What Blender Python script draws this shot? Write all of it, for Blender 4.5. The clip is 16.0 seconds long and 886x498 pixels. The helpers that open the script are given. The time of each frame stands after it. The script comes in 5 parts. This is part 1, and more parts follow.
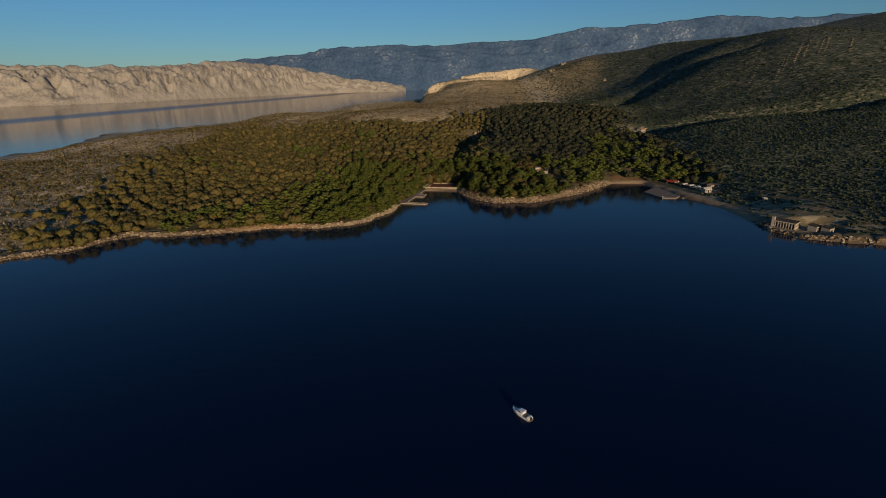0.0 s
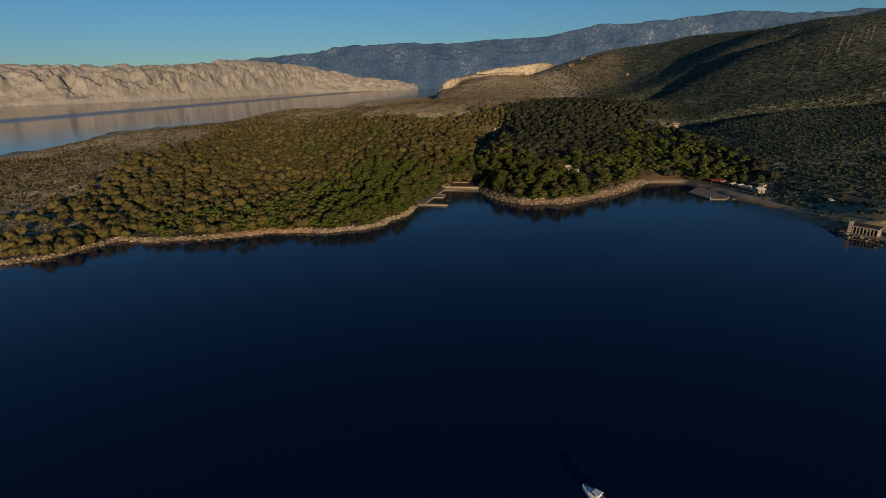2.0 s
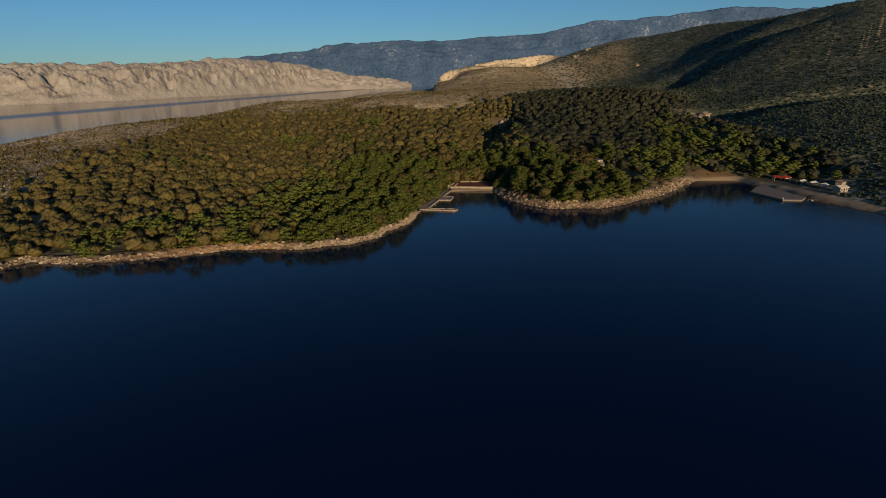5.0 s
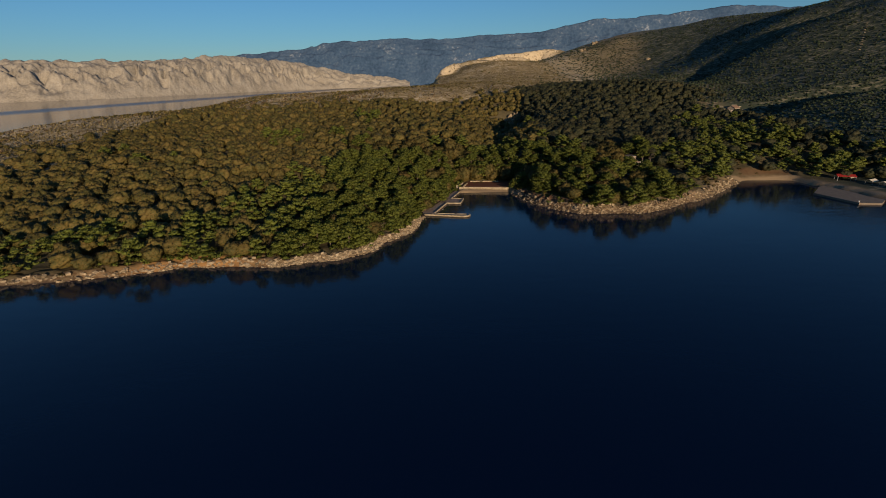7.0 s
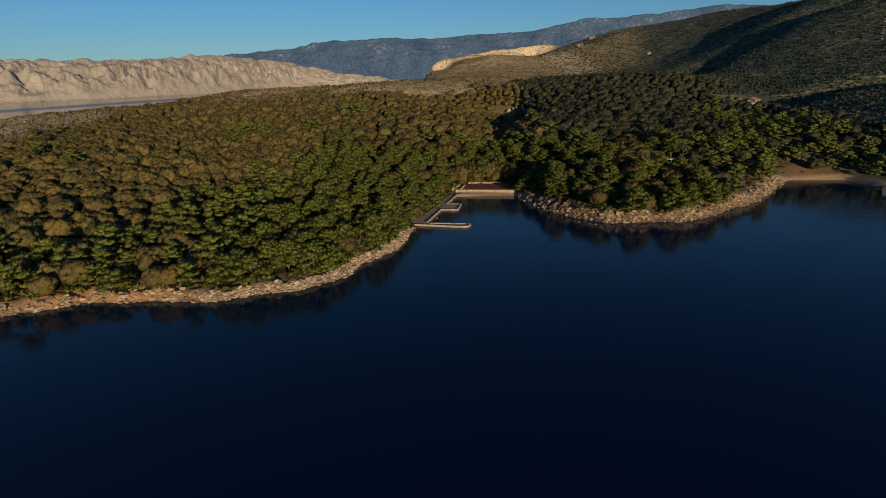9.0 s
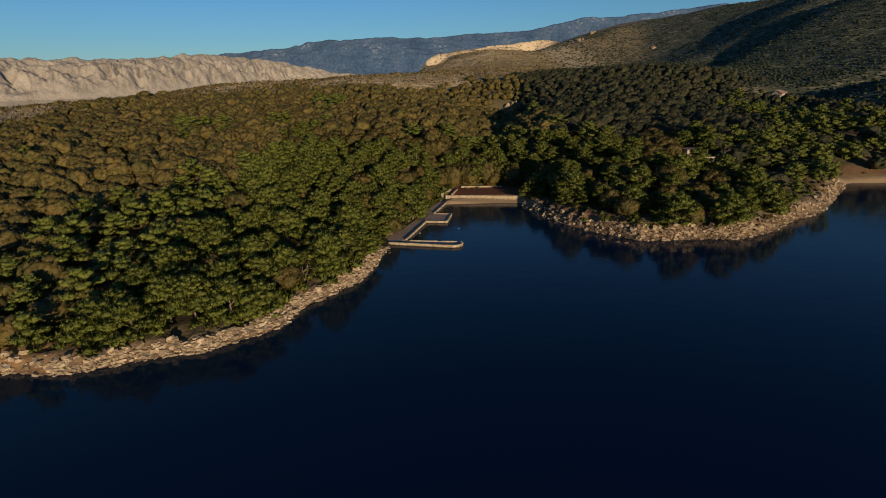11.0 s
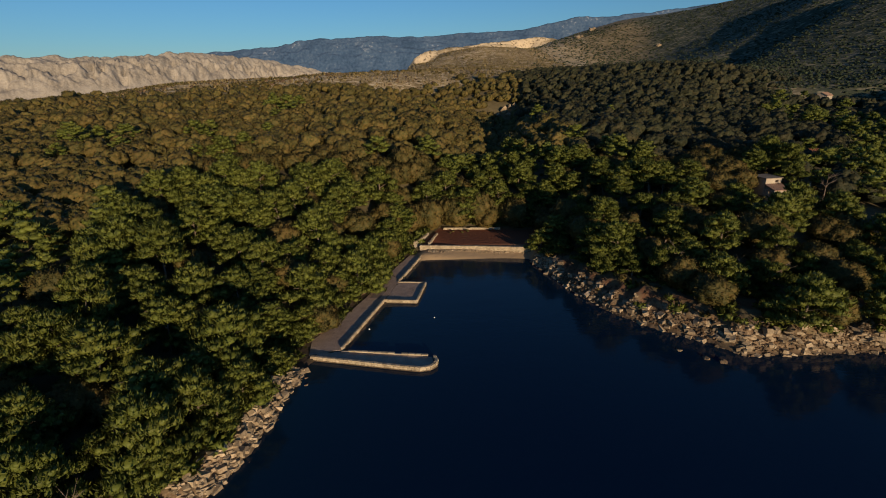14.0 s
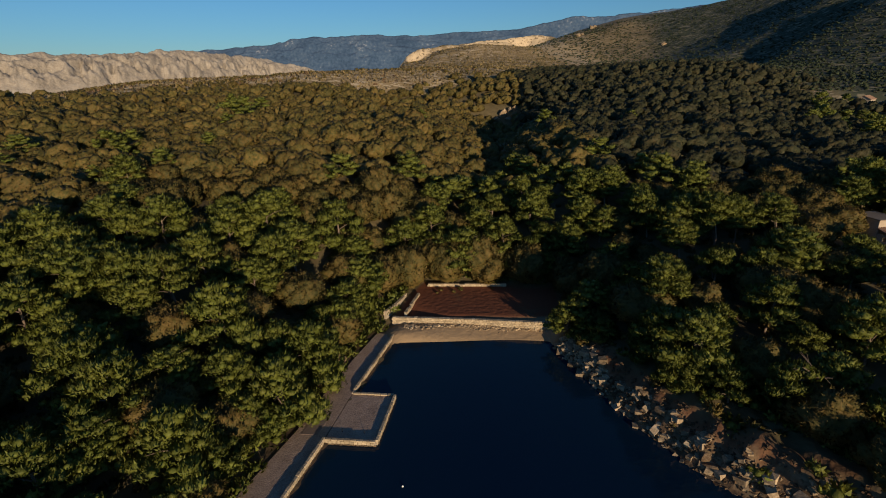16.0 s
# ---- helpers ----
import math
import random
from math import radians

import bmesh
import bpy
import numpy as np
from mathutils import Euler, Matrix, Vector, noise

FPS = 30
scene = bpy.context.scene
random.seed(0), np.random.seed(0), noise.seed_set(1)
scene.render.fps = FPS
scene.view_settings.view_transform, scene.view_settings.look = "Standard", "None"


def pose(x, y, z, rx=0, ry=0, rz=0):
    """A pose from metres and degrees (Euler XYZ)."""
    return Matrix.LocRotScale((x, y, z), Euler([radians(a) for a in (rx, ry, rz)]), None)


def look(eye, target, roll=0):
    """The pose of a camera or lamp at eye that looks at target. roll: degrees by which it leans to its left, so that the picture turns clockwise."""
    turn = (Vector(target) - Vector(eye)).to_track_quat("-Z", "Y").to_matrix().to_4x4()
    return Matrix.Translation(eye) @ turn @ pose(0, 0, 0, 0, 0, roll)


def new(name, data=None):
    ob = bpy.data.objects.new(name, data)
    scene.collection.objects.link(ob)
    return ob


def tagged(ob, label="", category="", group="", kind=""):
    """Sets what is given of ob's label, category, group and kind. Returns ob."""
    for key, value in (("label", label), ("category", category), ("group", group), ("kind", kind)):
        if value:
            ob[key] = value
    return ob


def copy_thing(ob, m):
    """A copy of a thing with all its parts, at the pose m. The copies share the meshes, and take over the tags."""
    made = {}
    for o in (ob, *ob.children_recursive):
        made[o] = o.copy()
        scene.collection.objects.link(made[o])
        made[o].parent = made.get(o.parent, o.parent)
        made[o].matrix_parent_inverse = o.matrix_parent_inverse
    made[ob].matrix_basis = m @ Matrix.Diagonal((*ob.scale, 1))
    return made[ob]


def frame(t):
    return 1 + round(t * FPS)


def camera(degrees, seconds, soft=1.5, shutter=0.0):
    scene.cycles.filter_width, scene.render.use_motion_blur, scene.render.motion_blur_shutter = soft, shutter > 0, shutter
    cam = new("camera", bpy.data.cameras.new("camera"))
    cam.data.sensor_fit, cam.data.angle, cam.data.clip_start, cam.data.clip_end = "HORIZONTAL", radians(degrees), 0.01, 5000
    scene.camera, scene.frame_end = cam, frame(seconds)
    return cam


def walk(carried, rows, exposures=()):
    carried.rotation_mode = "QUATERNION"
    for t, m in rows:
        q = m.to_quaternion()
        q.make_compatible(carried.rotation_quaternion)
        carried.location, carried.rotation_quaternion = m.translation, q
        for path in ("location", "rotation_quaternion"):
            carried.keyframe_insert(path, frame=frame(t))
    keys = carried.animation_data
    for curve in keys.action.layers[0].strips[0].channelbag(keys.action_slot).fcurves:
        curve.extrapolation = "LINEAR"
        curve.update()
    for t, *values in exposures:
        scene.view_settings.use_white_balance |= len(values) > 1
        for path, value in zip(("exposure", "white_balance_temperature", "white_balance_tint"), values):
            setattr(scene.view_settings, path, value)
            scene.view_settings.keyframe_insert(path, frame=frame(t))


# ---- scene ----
cam = camera(83.4, 16.0, soft=1.0)

# seconds, east, north, height, turn, tilt, roll
PATH = (
    (0, 0.00, -295.78, 71.59, 1.796, -18.649, -1.199),
    (0.5, -1.41, -289.24, 70.43, 2.445, -18.615, -1.233),
    (1, -3.37, -282.37, 69.19, 3.218, -18.603, -1.272),
    (1.5, -5.10, -275.04, 67.80, 3.258, -18.669, -1.352),
    (2, -6.73, -267.12, 66.24, 3.153, -18.742, -1.443),
    (2.5, -8.51, -258.66, 64.49, 2.932, -18.755, -1.526),
    (3, -10.03, -249.84, 62.75, 2.793, -18.782, -1.603),
    (3.5, -11.47, -240.76, 60.98, 2.669, -18.764, -1.632),
    (4, -13.06, -231.70, 59.30, 2.592, -18.794, -1.657),
    (6.5, -20.11, -185.44, 50.28, 2.350, -18.869, -1.645),
    (7, -21.63, -176.58, 48.66, 2.253, -18.902, -1.623),
    (7.5, -22.77, -167.61, 47.00, 2.021, -18.939, -1.675),
    (8, -23.41, -158.80, 45.39, 1.726, -18.904, -1.725),
    (8.5, -23.67, -149.83, 43.67, 1.509, -18.883, -1.740),
    (9, -23.44, -140.90, 42.09, 1.321, -18.861, -1.710),
    (11.5, -20.16, -96.97, 35.55, 0.850, -18.821, -1.713),
    (12, -19.31, -88.26, 35.44, 0.691, -18.811, -1.702),
    (12.5, -18.52, -79.64, 35.49, 0.511, -18.806, -1.730),
    (13, -17.90, -71.21, 35.50, 0.402, -18.828, -1.695),
    (13.5, -17.38, -62.88, 35.55, 0.306, -18.875, -1.653),
    (14, -16.94, -54.43, 35.59, 0.164, -18.890, -1.561),
    (14.5, -16.50, -45.79, 35.53, -0.000, -18.913, -1.478),
    (15, -16.00, -37.11, 35.44, -0.173, -18.921, -1.418),
    (15.5, -15.42, -28.72, 35.48, -0.308, -18.948, -1.340),
    (16, -14.86, -20.09, 35.53, -0.427, -18.964, -1.302),
)
walk(cam, [(t, pose(x, y, z, 90 + tilt, 0, turn) @ pose(0, 0, 0, 0, 0, roll)) for t, x, y, z, turn, tilt, roll in PATH],
     exposures=((0, -0.66), (4, -0.55), (9, -0.44), (13, -0.36), (16, -0.33)))

# ---- daylight ----
SUN_AZ, SUN_EL = 159.5, 7.5  # degrees from +y towards +x, and above the horizon
world = bpy.data.worlds.new("sky")
scene.world = world
world.use_nodes = True
wn = world.node_tree.nodes
sky = wn.new("ShaderNodeTexSky")
sky.sky_type = "NISHITA"
sky.sun_disc = False
sky.sun_elevation = radians(SUN_EL)
sky.sun_rotation = radians(SUN_AZ)
sky.air_density, sky.dust_density, sky.ozone_density = 1.0, 0.0, 4.8
wn["Background"].inputs["Strength"].default_value = 0.147
clear = wn.new("ShaderNodeMix")
clear.data_type, clear.blend_type = "RGBA", "MULTIPLY"
clear.inputs["Factor"].default_value = 1
clear.inputs["B"].default_value = (0.945, 1.0, 0.98, 1)
world.node_tree.links.new(sky.outputs["Color"], clear.inputs["A"])
world.node_tree.links.new(clear.outputs["Result"], wn["Background"].inputs["Color"])

sun_data = bpy.data.lights.new("sun", "SUN")
sun_data.energy, sun_data.angle, sun_data.color = 6.7, radians(0.6), (1.0, 0.765, 0.475)
sun = new("sun", sun_data)
sun_way = Vector((math.sin(radians(SUN_AZ)) * math.cos(radians(SUN_EL)), math.cos(radians(SUN_AZ)) * math.cos(radians(SUN_EL)), math.sin(radians(SUN_EL))))
sun.matrix_world = look(sun_way * 900, (0, 0, 0))
scene.view_settings.use_white_balance = True
scene.view_settings.white_balance_temperature = 6300
scene.view_settings.white_balance_tint = 14


# ---- materials ----
def material(name, colours, scale=1.0, detail=0.25, rough=0.9, bump=0.0, bump_scale=4.0, random_by="", spread=0.3, spec=0.3, metal=0.0, ramp=(0.3, 0.7)):
    """Noise at two scales mixes the colours; random_by 'object' or 'island' shifts the brightness from piece to piece."""
    m = bpy.data.materials.new(name)
    m.use_nodes = True
    nt = m.node_tree
    nodes, links = nt.nodes, nt.links
    b = nodes["Principled BSDF"]
    b.inputs["Roughness"].default_value = rough
    b.inputs["Specular IOR Level"].default_value = spec
    b.inputs["Metallic"].default_value = metal
    geo = nodes.new("ShaderNodeNewGeometry")
    coarse = nodes.new("ShaderNodeTexNoise")
    coarse.inputs["Scale"].default_value = scale
    coarse.inputs["Detail"].default_value = 5
    links.new(geo.outputs["Position"], coarse.inputs["Vector"])
    fine = nodes.new("ShaderNodeTexNoise")
    fine.inputs["Scale"].default_value = scale * 9
    fine.inputs["Detail"].default_value = 4
    links.new(geo.outputs["Position"], fine.inputs["Vector"])
    both = nodes.new("ShaderNodeMix")
    both.inputs["Factor"].default_value = detail
    links.new(coarse.outputs["Fac"], both.inputs["A"])
    links.new(fine.outputs["Fac"], both.inputs["B"])
    cr = nodes.new("ShaderNodeValToRGB")
    while len(cr.color_ramp.elements) < len(colours):
        cr.color_ramp.elements.new(0.5)
    for n, c in enumerate(colours):
        e = cr.color_ramp.elements[n]
        e.position = ramp[0] + (ramp[1] - ramp[0]) * n / max(1, len(colours) - 1)
        e.color = (*c, 1)
    links.new(both.outputs["Result"], cr.inputs["Fac"])
    out = cr.outputs["Color"]
    if random_by:
        source = geo.outputs["Random Per Island"]
        if random_by == "object":
            source = nodes.new("ShaderNodeObjectInfo").outputs["Random"]
        mr = nodes.new("ShaderNodeMapRange")
        mr.inputs["To Min"].default_value, mr.inputs["To Max"].default_value = 1 - spread, 1 + spread
        links.new(source, mr.inputs["Value"])
        mul = nodes.new("ShaderNodeMix")
        mul.data_type, mul.blend_type = "RGBA", "MULTIPLY"
        mul.inputs["Factor"].default_value = 1
        links.new(out, mul.inputs["A"])
        links.new(mr.outputs["Result"], mul.inputs["B"])
        out = mul.outputs["Result"]
    links.new(out, b.inputs["Base Color"])
    if bump:
        bn = nodes.new("ShaderNodeTexNoise")
        bn.inputs["Scale"].default_value = bump_scale
        bn.inputs["Detail"].default_value = 6
        links.new(geo.outputs["Position"], bn.inputs["Vector"])
        bp = nodes.new("ShaderNodeBump")
        bp.inputs["Strength"].default_value = 0.6
        bp.inputs["Distance"].default_value = bump
        links.new(bn.outputs["Fac"], bp.inputs["Height"])
        links.new(bp.outputs["Normal"], b.inputs["Normal"])
    return m


M_OAK = material("oak_leaves", [(0.054, 0.057, 0.016), (0.102, 0.088, 0.022), (0.150, 0.108, 0.028), (0.186, 0.124, 0.038)], 0.22, 0.55, 0.7, 0.3, 2.6, random_by="island", spread=0.2, ramp=(0.36, 0.66))
# darker version of the oak leaf colours, for the stands further east
M_DARK_OAK = material("dark_oak_leaves", [(0.022, 0.029, 0.013), (0.038, 0.042, 0.017), (0.058, 0.052, 0.021), (0.076, 0.058, 0.025)], 0.22, 0.55, 0.7, 0.3, 2.6, random_by="island", spread=0.2, ramp=(0.36, 0.68))
M_PINE = material("pine_needles", [(0.070, 0.092, 0.015), (0.122, 0.142, 0.022), (0.174, 0.180, 0.033)], 0.30, 0.45, 0.6, 0.12, 5.0, random_by="island", spread=0.3)
# scrub green, lifted and blued slightly to include haze over the hillside
M_BUSH = material("scrub_leaves", [(0.030, 0.046, 0.024), (0.046, 0.064, 0.032), (0.070, 0.082, 0.040)], 0.15, 0.35, 0.75, random_by="island", spread=0.4)


def leafy(m, share=0.28):
    """Lets part of the light through the leaves."""
    nodes, links = m.node_tree.nodes, m.node_tree.links
    b, out = nodes["Principled BSDF"], nodes["Material Output"]
    t = nodes.new("ShaderNodeBsdfTranslucent")
    links.new(b.inputs["Base Color"].links[0].from_socket, t.inputs["Color"])
    x = nodes.new("ShaderNodeMixShader")
    x.inputs[0].default_value = share
    links.new(b.outputs[0], x.inputs[1])
    links.new(t.outputs[0], x.inputs[2])
    links.new(x.outputs[0], out.inputs["Surface"])


for m in (M_OAK, M_DARK_OAK, M_PINE, M_BUSH):
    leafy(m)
M_GRASS = material("dry_grass", [(0.15, 0.115, 0.050), (0.24, 0.185, 0.080), (0.34, 0.265, 0.125)], 0.05, 0.4, 0.9, random_by="island", spread=0.4)
M_BARK = material("bark", [(0.10, 0.075, 0.055), (0.22, 0.17, 0.13)], 3.0, 0.5, 0.95, 0.03, 14.0)
M_ROCK = material("limestone", [(0.06, 0.036, 0.020), (0.16, 0.11, 0.064), (0.32, 0.24, 0.15)], 0.8, 0.45, 0.95, 0.12, 2.5, "object", 0.25)
M_ROCKS = material("limestone_rubble", [(0.04, 0.024, 0.014), (0.095, 0.060, 0.033), (0.21, 0.15, 0.09)], 0.7, 0.45, 0.95, 0.1, 2.5, "island", 0.3)
M_TAN = material("tan_rubble", [(0.042, 0.026, 0.015), (0.105, 0.071, 0.042), (0.24, 0.175, 0.11)], 0.7, 0.45, 0.95, 0.1, 2.5, "island", 0.4)
M_PALE = material("pale_rubble", [(0.10, 0.068, 0.04), (0.27, 0.205, 0.13), (0.44, 0.36, 0.25)], 0.7, 0.45, 0.95, 0.1, 2.5, "island", 0.4)
M_LEDGE = material("ledge_limestone", [(0.09, 0.058, 0.034), (0.26, 0.195, 0.12), (0.42, 0.34, 0.235)], 0.9, 0.55, 0.95, 0.14, 2.2, "object", 0.2)
M_STONE = material("cut_stone", [(0.22, 0.165, 0.10), (0.36, 0.29, 0.19), (0.46, 0.385, 0.27)], 1.4, 0.5, 0.9, 0.05, 6.0, "object", 0.28)
M_WEED = material("weedy_stone", [(0.05, 0.034, 0.020), (0.10, 0.070, 0.042), (0.17, 0.125, 0.08)], 0.9, 0.5, 0.7, 0.04, 6.0, "object", 0.25)
M_MORTAR = material("mortar", [(0.28, 0.23, 0.17), (0.40, 0.34, 0.26)], 1.5, 0.4, 0.95, 0.03, 8.0)
M_GRAVEL = material("gravel", [(0.17, 0.122, 0.092), (0.33, 0.24, 0.18), (0.47, 0.355, 0.27)], 0.9, 0.65, 0.95, 0.09, 7.0)
M_CONCRETE = material("concrete", [(0.16, 0.125, 0.09), (0.25, 0.20, 0.15)], 0.6, 0.4, 0.9, 0.01, 8.0)
M_RENDER = material("cream_render", [(0.26, 0.21, 0.15), (0.37, 0.31, 0.235), (0.45, 0.39, 0.30)], 0.8, 0.45, 0.9, 0.01, 8.0)
M_ROOF = material("clay_tile", [(0.20, 0.12, 0.08), (0.30, 0.19, 0.13), (0.38, 0.26, 0.18)], 1.2, 0.5, 0.9, 0.03, 7.0)
M_ORANGE = material("orange_tile", [(0.17, 0.07, 0.035), (0.25, 0.10, 0.05)], 1.2, 0.5, 0.9, 0.03, 7.0)
M_DARK = material("dark_opening", [(0.012, 0.011, 0.010), (0.025, 0.022, 0.020)], 1.0, 0.3, 0.9)
M_CANVAS = material("cream_canvas", [(0.60, 0.53, 0.40), (0.74, 0.67, 0.54)], 0.8, 0.3, 0.8)
M_RED = material("red_awning", [(0.35, 0.02, 0.015), (0.48, 0.035, 0.025)], 0.8, 0.3, 0.75)
M_WHITE = material("white_gelcoat", [(0.72, 0.72, 0.70), (0.82, 0.82, 0.80)], 0.8, 0.2, 0.3, spec=0.5)
M_TEAK = material("teak_deck", [(0.20, 0.14, 0.09), (0.32, 0.24, 0.16)], 2.0, 0.4, 0.7)
M_STEEL = material("steel", [(0.45, 0.45, 0.46), (0.6, 0.6, 0.6)], 3.0, 0.3, 0.35, metal=0.9)
M_GLASS = material("tinted_glass", [(0.015, 0.018, 0.022), (0.03, 0.034, 0.04)], 2.0, 0.2, 0.08, spec=0.6)
M_SLAB = material("old_slab", [(0.15, 0.115, 0.10), (0.23, 0.18, 0.155)], 1.0, 0.4, 0.9, 0.01, 8.0)
# weathered roof felt; also the painted shade on the ruin's inner wall
M_FELT_SHADE = material("weathered_felt_and_shade", [(0.045, 0.038, 0.030), (0.085, 0.070, 0.055)], 0.8, 0.4, 0.95, 0.02, 6.0)
M_ISLAND = material("bare_limestone", [(0.19, 0.165, 0.13), (0.31, 0.275, 0.225), (0.40, 0.36, 0.30)], 0.014, 0.5, 0.97, 9.0, 0.05)
# far range: the blue of distance haze is mixed into the base colour
M_FAR_HAZE = material("hazy_far_mountain", [(0.028, 0.058, 0.112), (0.044, 0.083, 0.152), (0.068, 0.110, 0.178), (0.26, 0.29, 0.34)], 0.0055, 0.5, 1.0, 6.0, 0.022, ramp=(0.36, 0.71))


def ground_material():
    """Dry karst soil: brown litter under the wood, stony pasture on the open ground, pale rock by the water."""
    m = material("karst_ground", [(0.065, 0.052, 0.026), (0.110, 0.088, 0.044), (0.160, 0.128, 0.070)], 0.05, 0.45, 0.97, 0.25, 1.2, ramp=(0.3, 0.72))
    nt = m.node_tree
    nodes, links = nt.nodes, nt.links
    b = nodes["Principled BSDF"]
    base = b.inputs["Base Color"].links[0].from_socket
    geo = nodes.new("ShaderNodeNewGeometry")

    def patches(scale, low, high, stretch=1.0):
        mp = nodes.new("ShaderNodeMapping")
        mp.inputs["Scale"].default_value = (1.0, stretch, 1.0)
        n = nodes.new("ShaderNodeTexNoise")
        n.inputs["Scale"].default_value = scale
        n.inputs["Detail"].default_value = 6
        r = nodes.new("ShaderNodeMapRange")
        r.inputs["From Min"].default_value, r.inputs["From Max"].default_value = low, high
        links.new(geo.outputs["Position"], mp.inputs["Vector"])
        links.new(mp.outputs["Vector"], n.inputs["Vector"])
        links.new(n.outputs["Fac"], r.inputs["Value"])
        return r.outputs["Result"]

    def attribute(name):
        a = nodes.new("ShaderNodeAttribute")
        a.attribute_name = name
        return a.outputs["Fac"]

    def times(a, c):
        t = nodes.new("ShaderNodeMath")
        t.operation = "MULTIPLY"
        links.new(a, t.inputs[0])
        links.new(c, t.inputs[1])
        return t.outputs[0]

    def over(under, factor, colour):
        x = nodes.new("ShaderNodeMix")
        x.data_type = "RGBA"
        links.new(under, x.inputs["A"])
        links.new(factor, x.inputs["Factor"])
        if isinstance(colour, tuple):
            x.inputs["B"].default_value = (*colour, 1)
        else:
            links.new(colour, x.inputs["B"])
        return x.outputs["Result"]

    out = over(base, times(attribute("pasture"), patches(0.035, 0.2, 0.6)), (0.38, 0.285, 0.145))
    out = over(out, times(attribute("rock"), patches(0.35, 0.3, 0.55)), (0.25, 0.175, 0.105))
    out = over(out, times(attribute("rock"), patches(0.9, 0.48, 0.60)), (0.13, 0.08, 0.042))
    out = over(out, times(attribute("rock"), patches(2.2, 0.55, 0.68)), (0.075, 0.055, 0.036))
    out = over(out, times(attribute("heath"), patches(0.09, 0.05, 0.30)), (0.040, 0.050, 0.029))
    out = over(out, times(attribute("heath"), patches(0.12, 0.60, 0.70, 2.0)), (0.085, 0.085, 0.056))
    out = over(out, times(attribute("pasture"), patches(0.15, 0.53, 0.60, 2.6)), (0.52, 0.43, 0.29))
    out = over(out, times(attribute("pale"), patches(0.10, 0.22, 0.42)), (0.53, 0.425, 0.28))
    out = over(out, times(attribute("pale"), patches(0.3, 0.54, 0.64)), (0.15, 0.115, 0.07))
    out = over(out, attribute("wet"), (0.060, 0.040, 0.026))
    out = over(out, times(attribute("ochre"), patches(0.5, 0.2, 0.45)), (0.42, 0.22, 0.075))
    out = over(out, times(attribute("earth"), patches(0.3, 0.1, 0.4)), (0.155, 0.052, 0.024))
    out = over(out, times(attribute("sand"), patches(0.6, 0.0, 0.3)), (0.30, 0.215, 0.125))
    links.new(out, b.inputs["Base Color"])
    return m


M_GROUND = ground_material()


RIPPLE_NORMAL, RIPPLE_AT, RIPPLE_WIDTH = (-0.9946, 0.1035, 0.0), 1174.0, 177.6


def water_material():
    m = bpy.data.materials.new("sea_water")
    m.use_nodes = True
    nodes, links = m.node_tree.nodes, m.node_tree.links
    b = nodes["Principled BSDF"]
    shore = nodes.new("ShaderNodeAttribute")
    shore.attribute_name = "shallow"
    tint = nodes.new("ShaderNodeMix")
    tint.data_type = "RGBA"
    tint.inputs["A"].default_value = (0.0019, 0.0088, 0.0300, 1)
    tint.inputs["B"].default_value = (0.0036, 0.0172, 0.0345, 1)
    links.new(shore.outputs["Fac"], tint.inputs["Factor"])
    links.new(tint.outputs["Result"], b.inputs["Base Color"])
    b.inputs["Roughness"].default_value = 0.06
    b.inputs["IOR"].default_value = 1.33
    b.inputs["Specular IOR Level"].default_value = 0.21
    geo = nodes.new("ShaderNodeNewGeometry")
    height = None
    for scale, stretch, share in ((0.9, 1.8, 0.5), (0.16, 2.6, 1.0), (0.02, 2.0, 2.0)):
        mp = nodes.new("ShaderNodeMapping")
        mp.inputs["Scale"].default_value = (1, stretch, 1)
        mp.inputs["Rotation"].default_value = (0, 0, 0.3)
        n = nodes.new("ShaderNodeTexNoise")
        n.inputs["Scale"].default_value = scale
        n.inputs["Detail"].default_value = 3
        links.new(geo.outputs["Position"], mp.inputs["Vector"])
        links.new(mp.outputs["Vector"], n.inputs["Vector"])
        k = nodes.new("ShaderNodeMath")
        k.operation = "MULTIPLY_ADD"
        k.inputs[1].default_value = share
        links.new(n.outputs["Fac"], k.inputs[0])
        if height is not None:
            links.new(height, k.inputs[2])
        height = k.outputs[0]
    # a band of wind ripples across the far channel
    lie = nodes.new("ShaderNodeVectorMath")
    lie.operation = "DOT_PRODUCT"
    lie.inputs[1].default_value = RIPPLE_NORMAL
    links.new(geo.outputs["Position"], lie.inputs[0])
    gap = nodes.new("ShaderNodeMath")
    gap.operation = "SUBTRACT"
    gap.inputs[1].default_value = RIPPLE_AT
    links.new(lie.outputs["Value"], gap.inputs[0])
    size = nodes.new("ShaderNodeMath")
    size.operation = "ABSOLUTE"
    links.new(gap.outputs[0], size.inputs[0])
    band = nodes.new("ShaderNodeMapRange")
    band.inputs["From Min"].default_value, band.inputs["From Max"].default_value = RIPPLE_WIDTH * 0.25, RIPPLE_WIDTH * 0.75
    band.inputs["To Min"].default_value, band.inputs["To Max"].default_value = 0.24, 0.09
    links.new(size.outputs[0], band.inputs["Value"])
    links.new(band.outputs["Result"], b.inputs["Roughness"])
    bp = nodes.new("ShaderNodeBump")
    bp.inputs["Strength"].default_value = 0.25
    bp.inputs["Distance"].default_value = 0.12
    links.new(height, bp.inputs["Height"])
    links.new(bp.outputs["Normal"], b.inputs["Normal"])
    return m


M_WATER = water_material()


